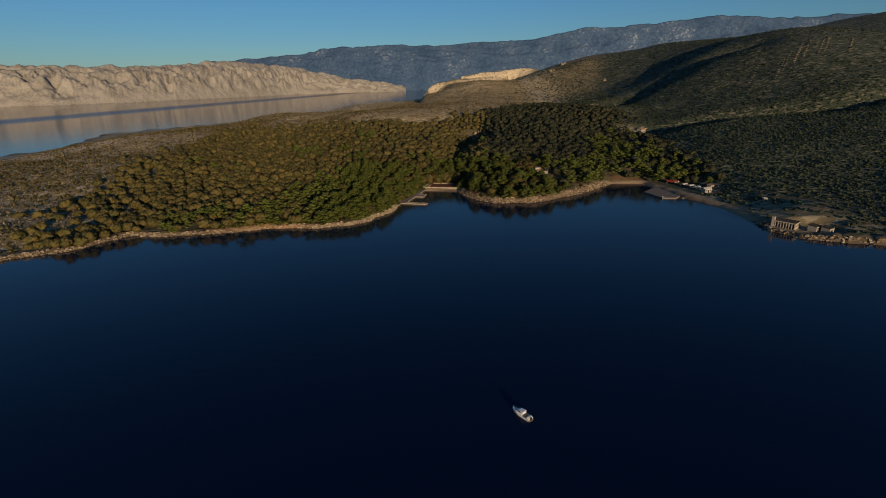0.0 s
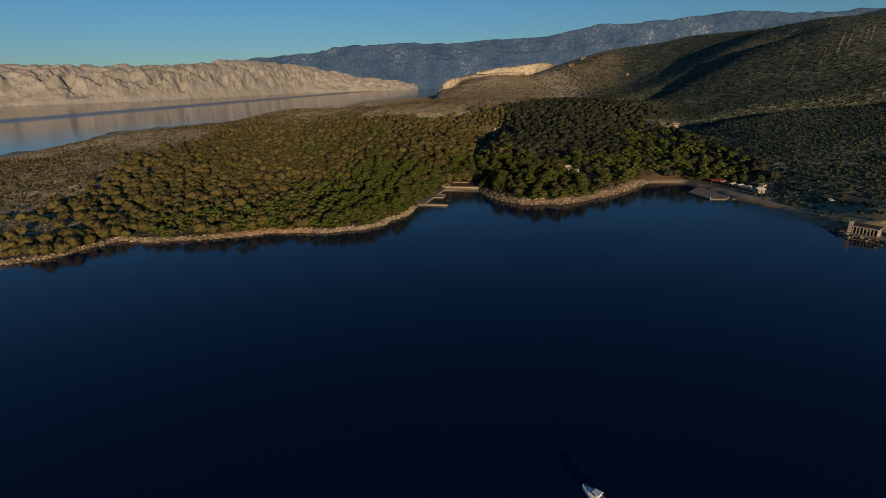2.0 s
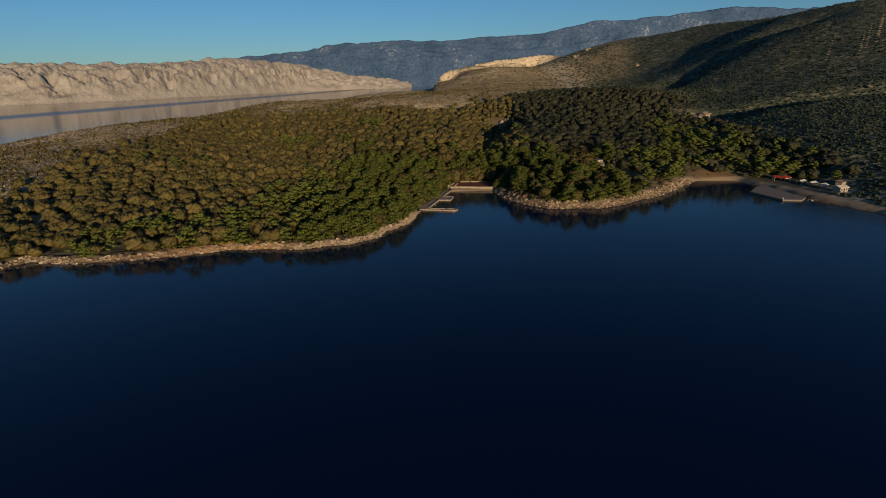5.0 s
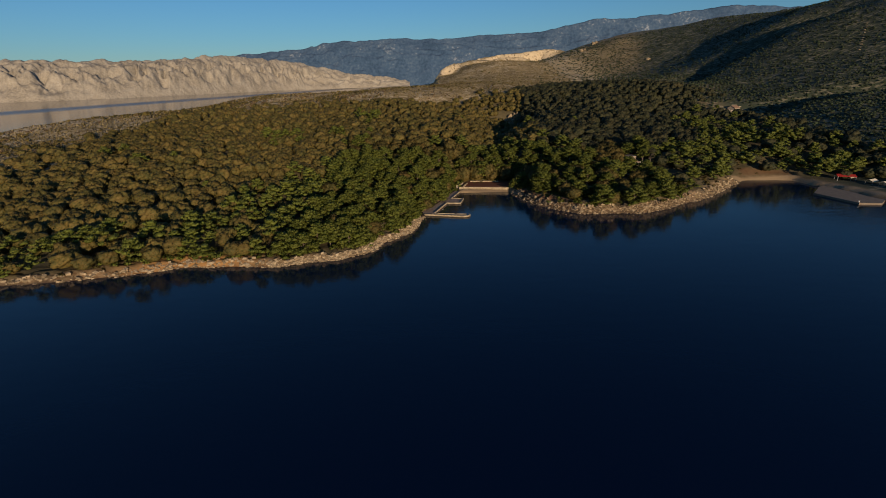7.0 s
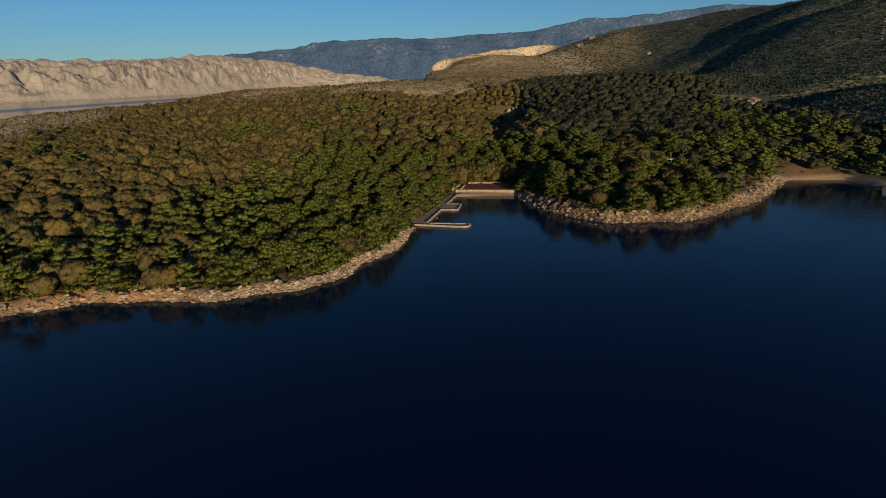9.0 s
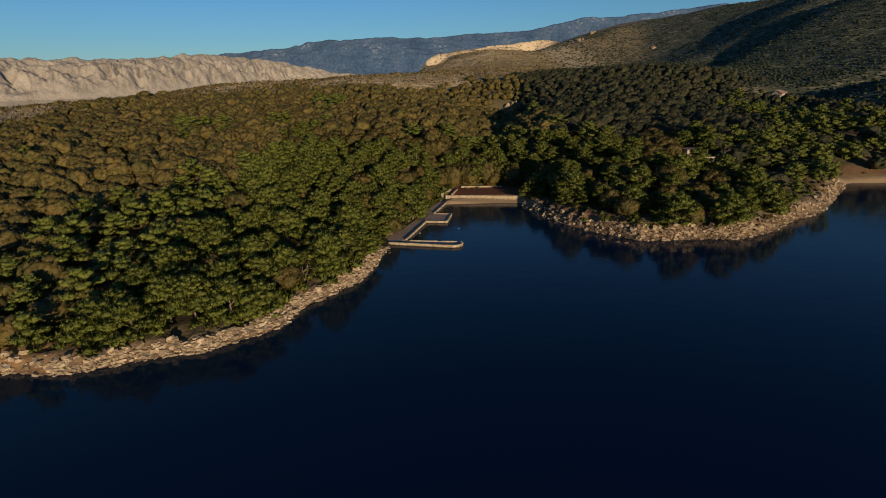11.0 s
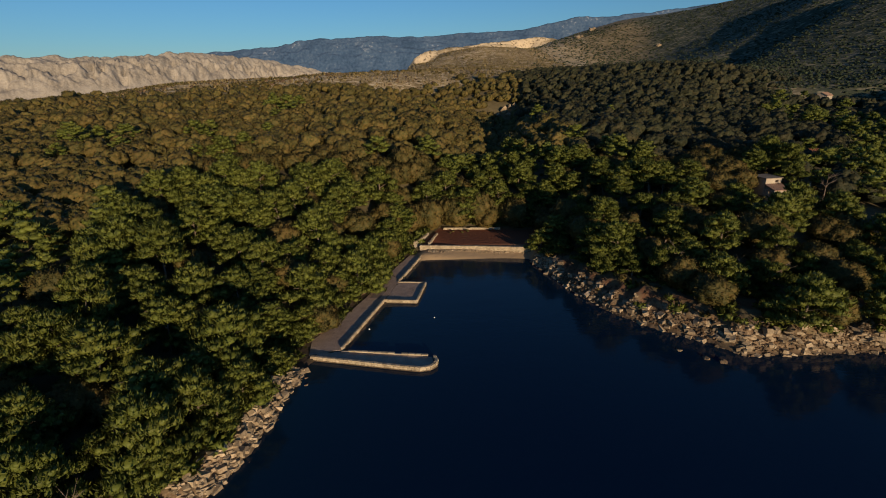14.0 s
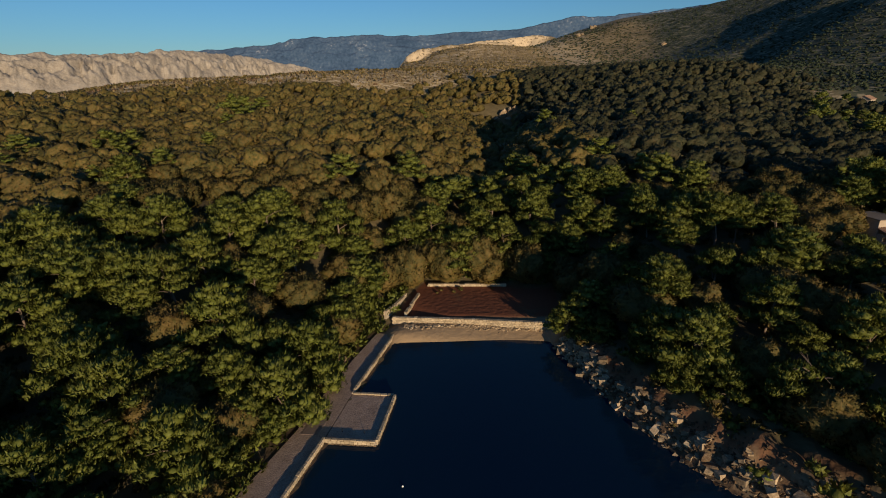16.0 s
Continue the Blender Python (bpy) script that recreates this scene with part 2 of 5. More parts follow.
# ---- lie of the land ----
# broad rises of the ground: east, north, reach, height
RISES = (
    (-150, 260, 100, 9.6), (-60, 340, 120, 24), (-100, 90, 80, 13.3), (-230, 90, 90, 0.4),
    (-340, 260, 110, 29), (-40, 640, 80, 35.7), (-40, 150, 90, -4.7), (60, 80, 70, 9.8),
    (100, 330, 110, 7.5), (230, 130, 80, 11.8), (200, 560, 120, -6.9), (330, 330, 90, 8.3),
    (450, 460, 140, 78.5), (190, 790, 110, 51.8), (600, 640, 190, -24.8), (220, 20, 70, -1.4),
    (800, 900, 300, 115.1), (420, 780, 160, 74.1), (500, 200, 140, 24.7), (800, 350, 250, 46.9),
    (-480, 560, 120, 16.7), (-480, 240, 120, -6.5), (1200, 700, 350, 121.9), (60, 500, 110, 25.7),
    (150, -10, 60, 3.1), (20, 220, 50, -1.1), (400, -50, 150, 8.4), (-200, 580, 100, 16.4),
    (100, 640, 90, 22.2), (-300, 20, 100, 5.4), (45, 590, 50, 8.0),
)
# folds of the ground between them: the wooded dome east of the cove, the valley behind it, the western pasture
FOLDS = (
    (-480, 570, 85, -15.0), (-390, 240, 85, -6.9), (-60, 270, 85, 5.8), (180, 330, 85, 7.0), (-180, 330, 38, 3.2), (90, 210, 38, 9.0),
    (0, 240, 38, -6.9), (150, 150, 38, -4.2), (-300, 300, 38, -7.0), (-90, 600, 55, 3.7), (-120, 60, 38, -2.3), (0, 120, 38, 5.8),
    (-240, 360, 38, 7.9), (300, 300, 38, -3.9), (-300, 210, 38, 2.4), (210, 60, 38, 2.4), (-180, 600, 38, 7.7), (60, 90, 38, -3.1),
    (-390, 600, 38, -4.4), (180, 210, 38, -1.3), (270, 210, 38, 2.6), (150, 300, 38, 6.9), (300, 390, 38, 2.1),
)
SOUTH_SHORE = [(-700, -230), (-420, -150), (-300, -112), (-203, -94), (-181, -81), (-166, -57), (-145, -60), (-113, -53), (-101, -47), (-74, -47.5), (-57, -43), (-49, -36), (-45.5, -28), (-42, -23.5), (-38.5, -16.4), (-36.3, -8.5), (-36, -1), (-35, 5), (-31.4, 6.4), (-27, 22.6), (-25.3, 30.2), (-21.4, 44), (-10, 44.6), (0.5, 42.0), (3.2, 32.5), (6, 23.5), (9.5, 16.5), (14, 11), (19, 7), (22.6, 3.4), (33, 2.8), (42, 2.6), (48, 4.0), (56, 8.5), (62, 14.5), (75, 22), (90, 36), (110, 58), (131, 55), (139, 11), (150, -13), (151, -46), (151, -61), (158, -74), (173, -81), (187, -85), (260, -112), (500, -160), (1400, -260)]
NORTH_SHORE = [(2400, 900), (2300, 2600), (900, 1900), (350, 1150), (60, 900), (-60, 740), (-130, 690), (-280, 760), (-440, 730), (-530, 610), (-575, 520), (-505, 330), (-525, 255), (-800, 150)]
COAST = np.array(SOUTH_SHORE + NORTH_SHORE, float)
RAVINES = (((395, 440), (345, 452), (264, 421), (196, 368), 9, 22), ((420, 200), (345, 194), (275, 216), (190, 206), 10, 15), ((16, 235), (12, 215), (4, 150), (-4, 100), (-6, 66), 10, 14))
BANK_PATH = ((5.2, 35), (8.0, 25), (11, 19.8), (15, 15), (20, 12.6), (30, 11.2), (40, 10.2), (52, 13), (62, 22))
TERRACE = ((-22.2, 47.8), (3.0, 44.8), (4.5, 57.0), (-18.0, 60.0))
WALK = ((-35.5, 5.5), (-33.4, 8.5), (-29.6, 21.5), (-27.0, 31.0), (-23.4, 43.5))
PLATFORM = ((-27.3, 22.4), (-21.9, 21.8), (-20.5, 29.6), (-25.6, 30.3))


def lattice(n, m, seed):
    h = (n * 374761393 + m * 668265263 + seed * 974634777) & 0xFFFFFFFF
    h = ((h ^ (h >> 13)) * 1274126177) & 0xFFFFFFFF
    return ((h ^ (h >> 16)) & 0xFFFF) / 65535.0


def rough_field(x, y, size, seed=1, octaves=4):
    """Smooth noise between -1 and 1 with the given largest size in metres."""
    x, y = np.asarray(x, float), np.asarray(y, float)
    total, gain = np.zeros(x.shape), 1.0
    for k in range(octaves):
        u, v = x / size, y / size
        n, m = np.floor(u).astype(np.int64), np.floor(v).astype(np.int64)
        fu, fv = u - n, v - m
        fu, fv = fu * fu * (3 - 2 * fu), fv * fv * (3 - 2 * fv)
        a, b = lattice(n, m, seed + k), lattice(n + 1, m, seed + k)
        c, d = lattice(n, m + 1, seed + k), lattice(n + 1, m + 1, seed + k)
        total += gain * (2 * ((a * (1 - fu) + b * fu) * (1 - fv) + (c * (1 - fu) + d * fu) * fv) - 1)
        size, gain = size / 2.03, gain * 0.5
    return total / 1.6


def line_distance(x, y, points):
    far = np.full(np.shape(x), 1e9)
    for (ax, ay), (bx, by) in zip(points[:-1], points[1:]):
        ex, ey = bx - ax, by - ay
        t = np.clip(((x - ax) * ex + (y - ay) * ey) / (ex * ex + ey * ey), 0, 1)
        far = np.minimum(far, np.hypot(x - ax - t * ex, y - ay - t * ey))
    return far


def inside(x, y, points):
    """The distance to the outline, positive inside it."""
    points = [tuple(p) for p in points]
    ring = points + points[:1]
    hit = np.zeros(np.shape(x), bool)
    for (ax, ay), (bx, by) in zip(ring[:-1], ring[1:]):
        cross = (ay > y) != (by > y)
        hit ^= cross & (x < ax + (y - ay) / (by - ay if by != ay else 1e-9) * (bx - ax))
    far = line_distance(x, y, ring)
    return np.where(hit, far, -far)


def smooth(v, low, high):
    t = np.clip((v - low) / (high - low), 0, 1)
    return t * t * (3 - 2 * t)


# crags above the far channel: east, north and top of each cliff edge
CRAGS = (
    ((-64, 592, 40), (-56, 596, 50), (-48, 600, 60), (-40, 606, 64.5), (-30, 613, 68), (-6, 634, 73), (40, 655, 76), (80, 668, 76), (110, 676, 72)),
    ((-10, 700, 60), (12, 752, 79), (45, 772, 85), (90, 782, 89), (132, 790, 93), (165, 792, 92), (190, 800, 84)),
)


def crag_offset(x, y):
    """How far north of the nearest crag line a place lies."""
    edge = np.array(CRAGS[0], float)
    return y - np.interp(x, edge[:, 0], edge[:, 1])


def land(x, y):
    """The ground's height and the distance from the shore, positive on land."""
    x, y = np.asarray(x, float), np.asarray(y, float)
    d = inside(x, y, COAST)
    wobble = rough_field(x, y, 9, 5, 3) * 1.1 * smooth(np.hypot(x + 12, (y - 25) * 1.0), 26, 45)
    d = d + wobble
    h = sum(a * np.exp(-((x - cx) ** 2 + (y - cy) ** 2) / (2 * s * s)) for cx, cy, s, a in RISES + FOLDS)
    h = h * (1 - np.exp(-np.maximum(d, 0) / 22))
    for *line, depth, width in RAVINES:
        h = h - depth * np.exp(-((line_distance(x, y, line) / width) ** 2)) * smooth(h, 6, 20)
    inland = smooth(d, 6, 40)
    h = h + inland * (rough_field(x, y, 70, 11) * 3.0 + rough_field(x, y, 12, 12, 3) * 0.7)
    # crags above the far channel
    h = h - 15 * smooth(-x, 46, 60) * np.exp(-((np.minimum(x + 60, 0) / 48) ** 2)) * np.exp(-(((y - 605) / 78) ** 2)) * smooth(y, 420, 500)
    h = h - 11 * np.exp(-(((x + 34) / 24) ** 2) - ((y - 588) / 26) ** 2)
    for edge in CRAGS:
        edge = np.array(edge, float)
        off = y - np.interp(x, edge[:, 0], edge[:, 1]) + rough_field(x, y, 26, 21, 4) * 8
        top = np.interp(x, edge[:, 0], edge[:, 2]) + rough_field(x, y, 13, 23, 3) * 2.2
        on = smooth(x, edge[0, 0], edge[1, 0]) * (1 - smooth(x, edge[-2, 0], edge[-1, 0]))
        h = h + np.maximum(top - h, 0) * (0.45 * smooth(off, -7, -3) + 0.55 * smooth(off, -1, 3)) * (1 - smooth(off, 30, 75)) * on
    ledge = 1 - np.abs(rough_field(x, y, 3.4, 31, 4))
    step = np.floor(ledge * 5 + 0.6 * rough_field(x, y, 1.2, 36, 2)) / 5
    bank = smooth(d, -0.9, 2.0) * (0.15 + 1.5 * np.maximum(0.45 * ledge + 0.55 * step, 0) ** 1.5) * (1 - smooth(d, 2.5, 12)) * (1 + 0.85 * smooth(x, 3, 14)) * (0.12 + 0.88 * smooth(line_distance(x, y, ((106, 56), (131, 57), (142, 20), (152, -12), (153, -44))), 5, 9))
    h = h + bank
    h = np.where(d < 0, np.maximum(-6, d * 0.45), np.maximum(h, 0.06 * d))
    # levelled ground round the cove
    terrace = smooth(inside(x, y, TERRACE) / (1 + 5.0 * smooth(y, 47, 54)), -2.5, 0.1)
    h = h * (1 - terrace) + 1.62 * terrace
    walkway = 1 - smooth(line_distance(x, y, WALK), 2.2, 11)
    h = np.where(d > 0.15, h * (1 - walkway) + 0.2 * walkway, h)
    beach = smooth(-line_distance(x, y, ((-20, 45.0), (-1, 43.4))), -3.2, -1.5)
    h = h * (1 - beach) + beach * np.clip((y - 42.6 + 0.012 * (x + 10) ** 2 - 0.06 * (x + 10)) * 0.26, -0.8, 0.85)
    pad = 1 - smooth(np.hypot((x - 58.5) / 1.3, y - 54.0), 5.5, 10.5)
    h = h * (1 - pad) + 8.6 * pad
    front = 1 - smooth(line_distance(x, y, ((146, 50), (157, 15), (160, -10))), 6, 34)
    h = np.where(d > 0, h * (1 - front) + np.minimum(h, 1.7) * front, h)
    yard = 1 - smooth(np.hypot((x - 160) / 1.9, y + 64), 8, 14)
    h = np.where(d > 0, h * (1 - yard) + np.minimum(h, 1.0) * yard, h)
    return h, d


def ground_at(x, y):
    return float(land(np.array([x]), np.array([y]))[0][0])


# ---- making meshes ----
def mesh_of(name, verts, faces, mats, smooth_shade=False, index=None):
    me = bpy.data.meshes.new(name)
    me.from_pydata([tuple(v) for v in np.asarray(verts, float).tolist()], [], [tuple(f) for f in (faces.tolist() if hasattr(faces, "tolist") else faces)])
    for m in mats if isinstance(mats, (list, tuple)) else [mats]:
        me.materials.append(m)
    if index is not None:
        me.polygons.foreach_set("material_index", np.asarray(index, np.int32))
    me.polygons.foreach_set("use_smooth", np.full(len(me.polygons), smooth_shade))
    me.update()
    return me


def fine_steps(spans):
    """Grid lines from spans of (start, end, step)."""
    out = []
    for a, b, s in spans:
        out += list(np.arange(a, b, s))
    return np.array(out + [spans[-1][1]])


def grid_faces(nx, ny):
    n = np.arange(nx * ny).reshape(ny, nx)
    return np.stack([n[:-1, :-1], n[:-1, 1:], n[1:, 1:], n[1:, :-1]], -1).reshape(-1, 4)


# ---- ground, sea, far land ----
gx = fine_steps([(-900, -420, 24), (-420, -210, 6), (-210, -68, 2.2), (-68, 68, 0.8), (68, 200, 2.6), (200, 260, 4), (260, 480, 7), (480, 1000, 20), (1000, 2400, 60)])
gy = fine_steps([(-300, -120, 12), (-120, -62, 2.6), (-62, 50, 0.8), (50, 90, 1.6), (90, 300, 4), (300, 560, 7), (560, 820, 3.2), (820, 860, 8), (860, 2600, 40)])
GX, GY = np.meshgrid(gx, gy)
GH, GD = land(GX, GY)
faces = grid_faces(len(gx), len(gy))
dry = (GD.ravel() > -26)[faces].any(1)
me = mesh_of("ground", np.stack([GX, GY, GH], -1).reshape(-1, 3), faces[dry], M_GROUND, True)


WOOD = ((-200, -120), (-205, -48), (-222, 12), (-244, 104), (-240, 200), (-205, 228), (-144, 232), (-94, 240), (-48, 256), (3, 282), (50, 330), (110, 390), (160, 330), (178, 235), (178, 142), (172, 92), (166, 52), (140, 30), (120, -20))


def wood_cover(x, y, d, edge=True):
    """How closely trees stand, 0 to 1."""
    deep = inside(x, y, WOOD) + rough_field(x, y, 55, 41, 3) * 22
    soft = 16 + 26 * smooth(-x, 80, 160)
    return smooth(deep / soft, -0.9, 1.1) * (smooth(d, 0.8, 2.2) if edge else 1)


def open_ground(x, y, d):
    return np.clip(1 - wood_cover(x, y, d, False), 0, 1) * smooth(d, 3, 9)


OPEN = open_ground(GX, GY, GD) * (1 - 0.75 * smooth(GX, 130, 200))
ROCK = smooth(GD, -4, 0) * (1 - smooth(GD + rough_field(GX, GY, 14, 51, 3) * 1.4, 1.6, 3.6))
SLOPE = np.hypot(np.gradient(GH, axis=0) / np.gradient(GY, axis=0), np.gradient(GH, axis=1) / np.gradient(GX, axis=1))
CRAG = smooth(SLOPE, 0.45, 0.9) * smooth(GY, 560, 590) * smooth(GX, -110, -70) * (1 - smooth(GX, 230, 260))


def far_shore(x, y, d):
    """The bare rocky strip above the western channel."""
    edge = np.minimum(line_distance(x, y, ((-500, 200), (-430, 150), (-385, 175), (-355, 225), (-335, 310))), 1.5 * line_distance(x, y, ((-540, 530), (-430, 590), (-320, 550), (-240, 560), (-120, 590))))
    return 1 - smooth(edge + rough_field(x, y, 35, 58, 3) * 16, 22, 62)


FARSHORE = far_shore(GX, GY, GD)
ROCK = ROCK * smooth(line_distance(GX, GY, WALK), 5, 8)
ROCK = np.clip(np.maximum(ROCK, 0), 0, 1)
OCHRE = np.exp(-(((GX + 98) / 17) ** 2)) * smooth(GD, -1, 0.5) * (1 - smooth(GD, 5, 9))
EARTH = np.maximum(smooth(inside(GX, GY, TERRACE), -0.5, 0.3), 0.4 * (1 - smooth(line_distance(GX, GY, ((112, 63), (133, 61))), 1, 3)))
SAND = np.maximum(1 - smooth(line_distance(GX, GY, ((-21, 44.5), (0.5, 43.6))), 2.0, 3.2), 1 - smooth(line_distance(GX, GY, ((106, 56), (131, 57), (142, 20), (152, -12), (153, -44))), 1.6, 2.8)) * smooth(GD, -6, -1)
EARTH = np.maximum(EARTH, 0.55 * (1 - smooth(line_distance(GX, GY, BANK_PATH), 0.6, 1.2)))
EARTH = EARTH * (1 - SAND)
PALE = np.maximum(CRAG, FARSHORE)
HEATH = smooth(GX - 0.2 * GY + rough_field(GX, GY, 40, 63, 3) * 25, 105, 150) * (1 - np.exp(-(((GX - 172) / 26) ** 2 + ((GY + 42) / 34) ** 2))) * smooth(GD, 4, 10)
HEATH = np.maximum(HEATH, 0.22 * smooth(-GX - 0.3 * (GY - 40), 90, 150) * smooth(GD, 4, 10) * (1 - FARSHORE))
for label, field in (("pasture", OPEN), ("rock", ROCK), ("ochre", OCHRE), ("earth", EARTH), ("pale", PALE), ("heath", HEATH), ("sand", SAND), ("wet", smooth(GH, -1.5, -0.2) * (1 - smooth(GH + 0.12 * rough_field(GX, GY, 2, 57, 2), 0.15, 0.5)) * (1 - SAND))):
    me.attributes.new(label, "FLOAT", "POINT").data.foreach_set("value", np.clip(field, 0, 1).astype(np.float32).ravel())
ground = tagged(new("ground", me), "stony karst ground with brown leaf litter and pale rock", "ground", kind="structure")

bx = np.array([-9000, *np.arange(-260, 241, 5.0), 9000])
by = np.array([-2500, *np.arange(-330, 71, 5.0), 14000])
WX, WY = np.meshgrid(bx, by)
wet = mesh_of("water", np.stack([WX, WY, 0 * WX], -1).reshape(-1, 3), grid_faces(len(bx), len(by)), M_WATER, True)
near = np.minimum(line_distance(WX, WY, SOUTH_SHORE), 400)
wet.attributes.new("shallow", "FLOAT", "POINT").data.foreach_set("value", (0.4 * np.exp(-near / 4) + 0.6 * np.exp(-near / 34)).astype(np.float32).ravel())
water = tagged(new("water", wet), "calm dark blue sea with faint ripples", "sea", kind="structure")


def strip_land(name, base, crest, back, mat, amp, size, seed, label, category, steps=260, rows=44, power=0.75):
    """A long far slope from a waterline up to its crest and down behind, cut by gullies."""
    base, crest = np.array(base, float), np.array(crest, float)
    s = np.linspace(0, 1, steps)
    k = np.linspace(0, 1, len(base))
    bx, by = np.interp(s, k, base[:, 0]), np.interp(s, k, base[:, 1])
    cx, cy, cz = (np.interp(s, k, crest[:, n]) for n in range(3))
    u = np.linspace(-0.06, 1.5, rows)[:, None]
    X, Y = bx + (cx - bx) * u, by + (cy - by) * u
    up = np.where(u < 0, u * 0.6, np.where(u < 1, np.clip(u, 0, 1) ** power, 1 - (u - 1) * back))
    Z = cz * up
    along = np.cumsum(np.hypot(np.gradient(bx), np.gradient(by)))[None] + 0 * u
    bend = along + 0.9 * size * rough_field(X, Y, size * 2.2, seed + 3) + u * size * 1.6 * rough_field(along, 0 * along, size * 5, seed + 6, 2)
    gully = 1 - np.abs(0.62 * rough_field(bend, u * size * 2.0 + 0 * along, size * 1.7, seed, 4) + 0.5 * rough_field(bend * 1.3 + 70, u * size * 3.1, size * 0.7, seed + 5, 4))
    share = np.clip(u * 5, 0, 1)
    Z = Z + amp * (gully - 0.72) * share * (0.12 + 0.88 * (1 - np.abs(np.clip(u, 0, 1) * 2 - 1))) * np.clip(cz / 120, 0.15, 1.6) + 0.22 * amp * rough_field(X, Y, size * 0.4, seed + 9) * share
    me = mesh_of(name, np.stack([X, Y, Z], -1).reshape(-1, 3), grid_faces(steps, rows), mat, True)
    return tagged(new(name, me), label, category, kind="structure")


ISLAND_FOOT = ((-2500, 1500), (-2056, 1984), (-1858, 2064), (-1709, 2243), (-1590, 2600), (-1500, 3138), (-1400, 3700), (-1300, 4150), (-1040, 4380), (-790, 4480), (-470, 4540))
ISLAND_TOP = ((-2700, 1800, 150), (-2227, 2260, 190), (-2011, 2350, 185), (-1846, 2540, 182), (-1730, 2870, 197), (-1626, 3427, 234), (-1560, 4000, 236), (-1411, 4449, 205), (-1077, 4600, 128), (-826, 4640, 92), (-480, 4680, 34))
NEARER = (1, 1, 1, 1, 0.98, 0.94, 0.9, 0.86, 0.85, 0.85, 0.85)
strip_land("backdrop_island", [(x * k, (y + 160) * k - 160) for (x, y), k in zip(ISLAND_FOOT, NEARER)], [(x * k, (y + 160) * k - 160, (z - 45) * k + 45) for (x, y, z), k in zip(ISLAND_TOP, NEARER)],
           0.35, M_ISLAND, 80, 120, 61, "bare pale limestone island with steep gullied cliffs", "island", steps=700, rows=70)
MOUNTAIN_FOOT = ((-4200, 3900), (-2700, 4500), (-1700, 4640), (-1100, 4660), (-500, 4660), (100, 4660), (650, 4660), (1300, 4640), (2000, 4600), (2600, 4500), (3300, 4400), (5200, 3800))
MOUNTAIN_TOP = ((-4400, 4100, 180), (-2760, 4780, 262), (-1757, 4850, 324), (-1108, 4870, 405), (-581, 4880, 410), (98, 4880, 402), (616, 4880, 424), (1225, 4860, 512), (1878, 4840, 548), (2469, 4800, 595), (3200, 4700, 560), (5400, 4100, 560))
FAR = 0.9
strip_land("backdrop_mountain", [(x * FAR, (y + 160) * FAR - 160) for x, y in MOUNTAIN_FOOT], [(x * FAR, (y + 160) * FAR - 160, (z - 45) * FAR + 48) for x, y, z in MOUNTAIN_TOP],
           0.8, M_FAR_HAZE, 80, 330, 71, "distant mountain range, haze blue put into its colour, with pale rocky patches", "mountain", steps=620, rows=60)


# ---- woods ----
ICO = bmesh.new()
bmesh.ops.create_icosphere(ICO, subdivisions=1, radius=1)
ICO_V = np.array([v.co[:] for v in ICO.verts])
ICO_F = np.array([[v.index for v in f.verts] for f in ICO.faces])
ICO.free()
ICO = bmesh.new()
bmesh.ops.create_icosphere(ICO, subdivisions=2, radius=1)
ICO2_V = np.array([v.co[:] for v in ICO.verts])
ICO2_F = np.array([[v.index for v in f.verts] for f in ICO.faces])
ICO.free()


def blob(centre, size, r, rough=0.22, fine=False):
    v, f = (ICO2_V, ICO2_F) if fine else (ICO_V, ICO_F)
    k = 1 + rough * (r.random(len(v)) * 2 - 1)
    return v * k[:, None] * size + centre, f


def brushes(at, out, leaf, r, lift=0.35, long=1.7):
    """Small leaf sprays at given places, leaning outwards and up, shaded like the clump they belong to."""
    n = len(at)
    point = out + (0, 0, lift) + r.normal(size=(n, 3)) * 0.35
    point /= np.linalg.norm(point, axis=1, keepdims=True)
    side = np.cross(point, r.normal(size=(n, 3)))
    side /= np.linalg.norm(side, axis=1, keepdims=True)
    face = np.einsum("ij,ij->i", np.cross(side, point), out)
    side[face < 0] *= -1
    s = leaf * r.uniform(0.6, 1.35, (n, 1))
    low, tip = at - point * s * 0.4 * long, at + point * s * 0.6 * long
    v = np.stack([low - side * s * 0.5, low + side * s * 0.5, tip], 1).reshape(-1, 3)
    lean = out + r.normal(size=(n, 3)) * 0.42
    lean /= np.linalg.norm(lean, axis=1, keepdims=True)
    return v, np.arange(3 * n).reshape(-1, 3), np.repeat(lean, 3, 0)


def tufts(centres, sizes, n, leaf, r, lift=0.35, long=1.7):
    """Leaf sprays set round the clumps."""
    pick = r.choice(len(centres), n, p=np.prod(sizes, 1) ** 0.66 / (np.prod(sizes, 1) ** 0.66).sum())
    way = r.normal(size=(n, 3))
    way[:, 2] = np.abs(way[:, 2]) * 0.9 - 0.25
    way /= np.linalg.norm(way, axis=1, keepdims=True)
    at = centres[pick] + way * sizes[pick] * r.uniform(0.86, 1.12, (n, 1))
    out = way / sizes[pick]
    out /= np.linalg.norm(out, axis=1, keepdims=True)
    return brushes(at, 0.75 * out + 0.25 * way, leaf, r, lift, long)


def clumps(centres, sizes, r, shrink=0.78, rough=0.16):
    """The leafy bodies of the clumps."""
    verts, faces, normals = [], [], []
    for n, (c, s) in enumerate(zip(centres, sizes)):
        v, f = blob(c, s * shrink, r, rough)
        out = ICO_V / s
        verts.append(v)
        faces.append(f + n * len(ICO_V))
        normals.append(out / np.linalg.norm(out, axis=1, keepdims=True))
    return np.concatenate(verts), np.concatenate(faces), np.concatenate(normals)


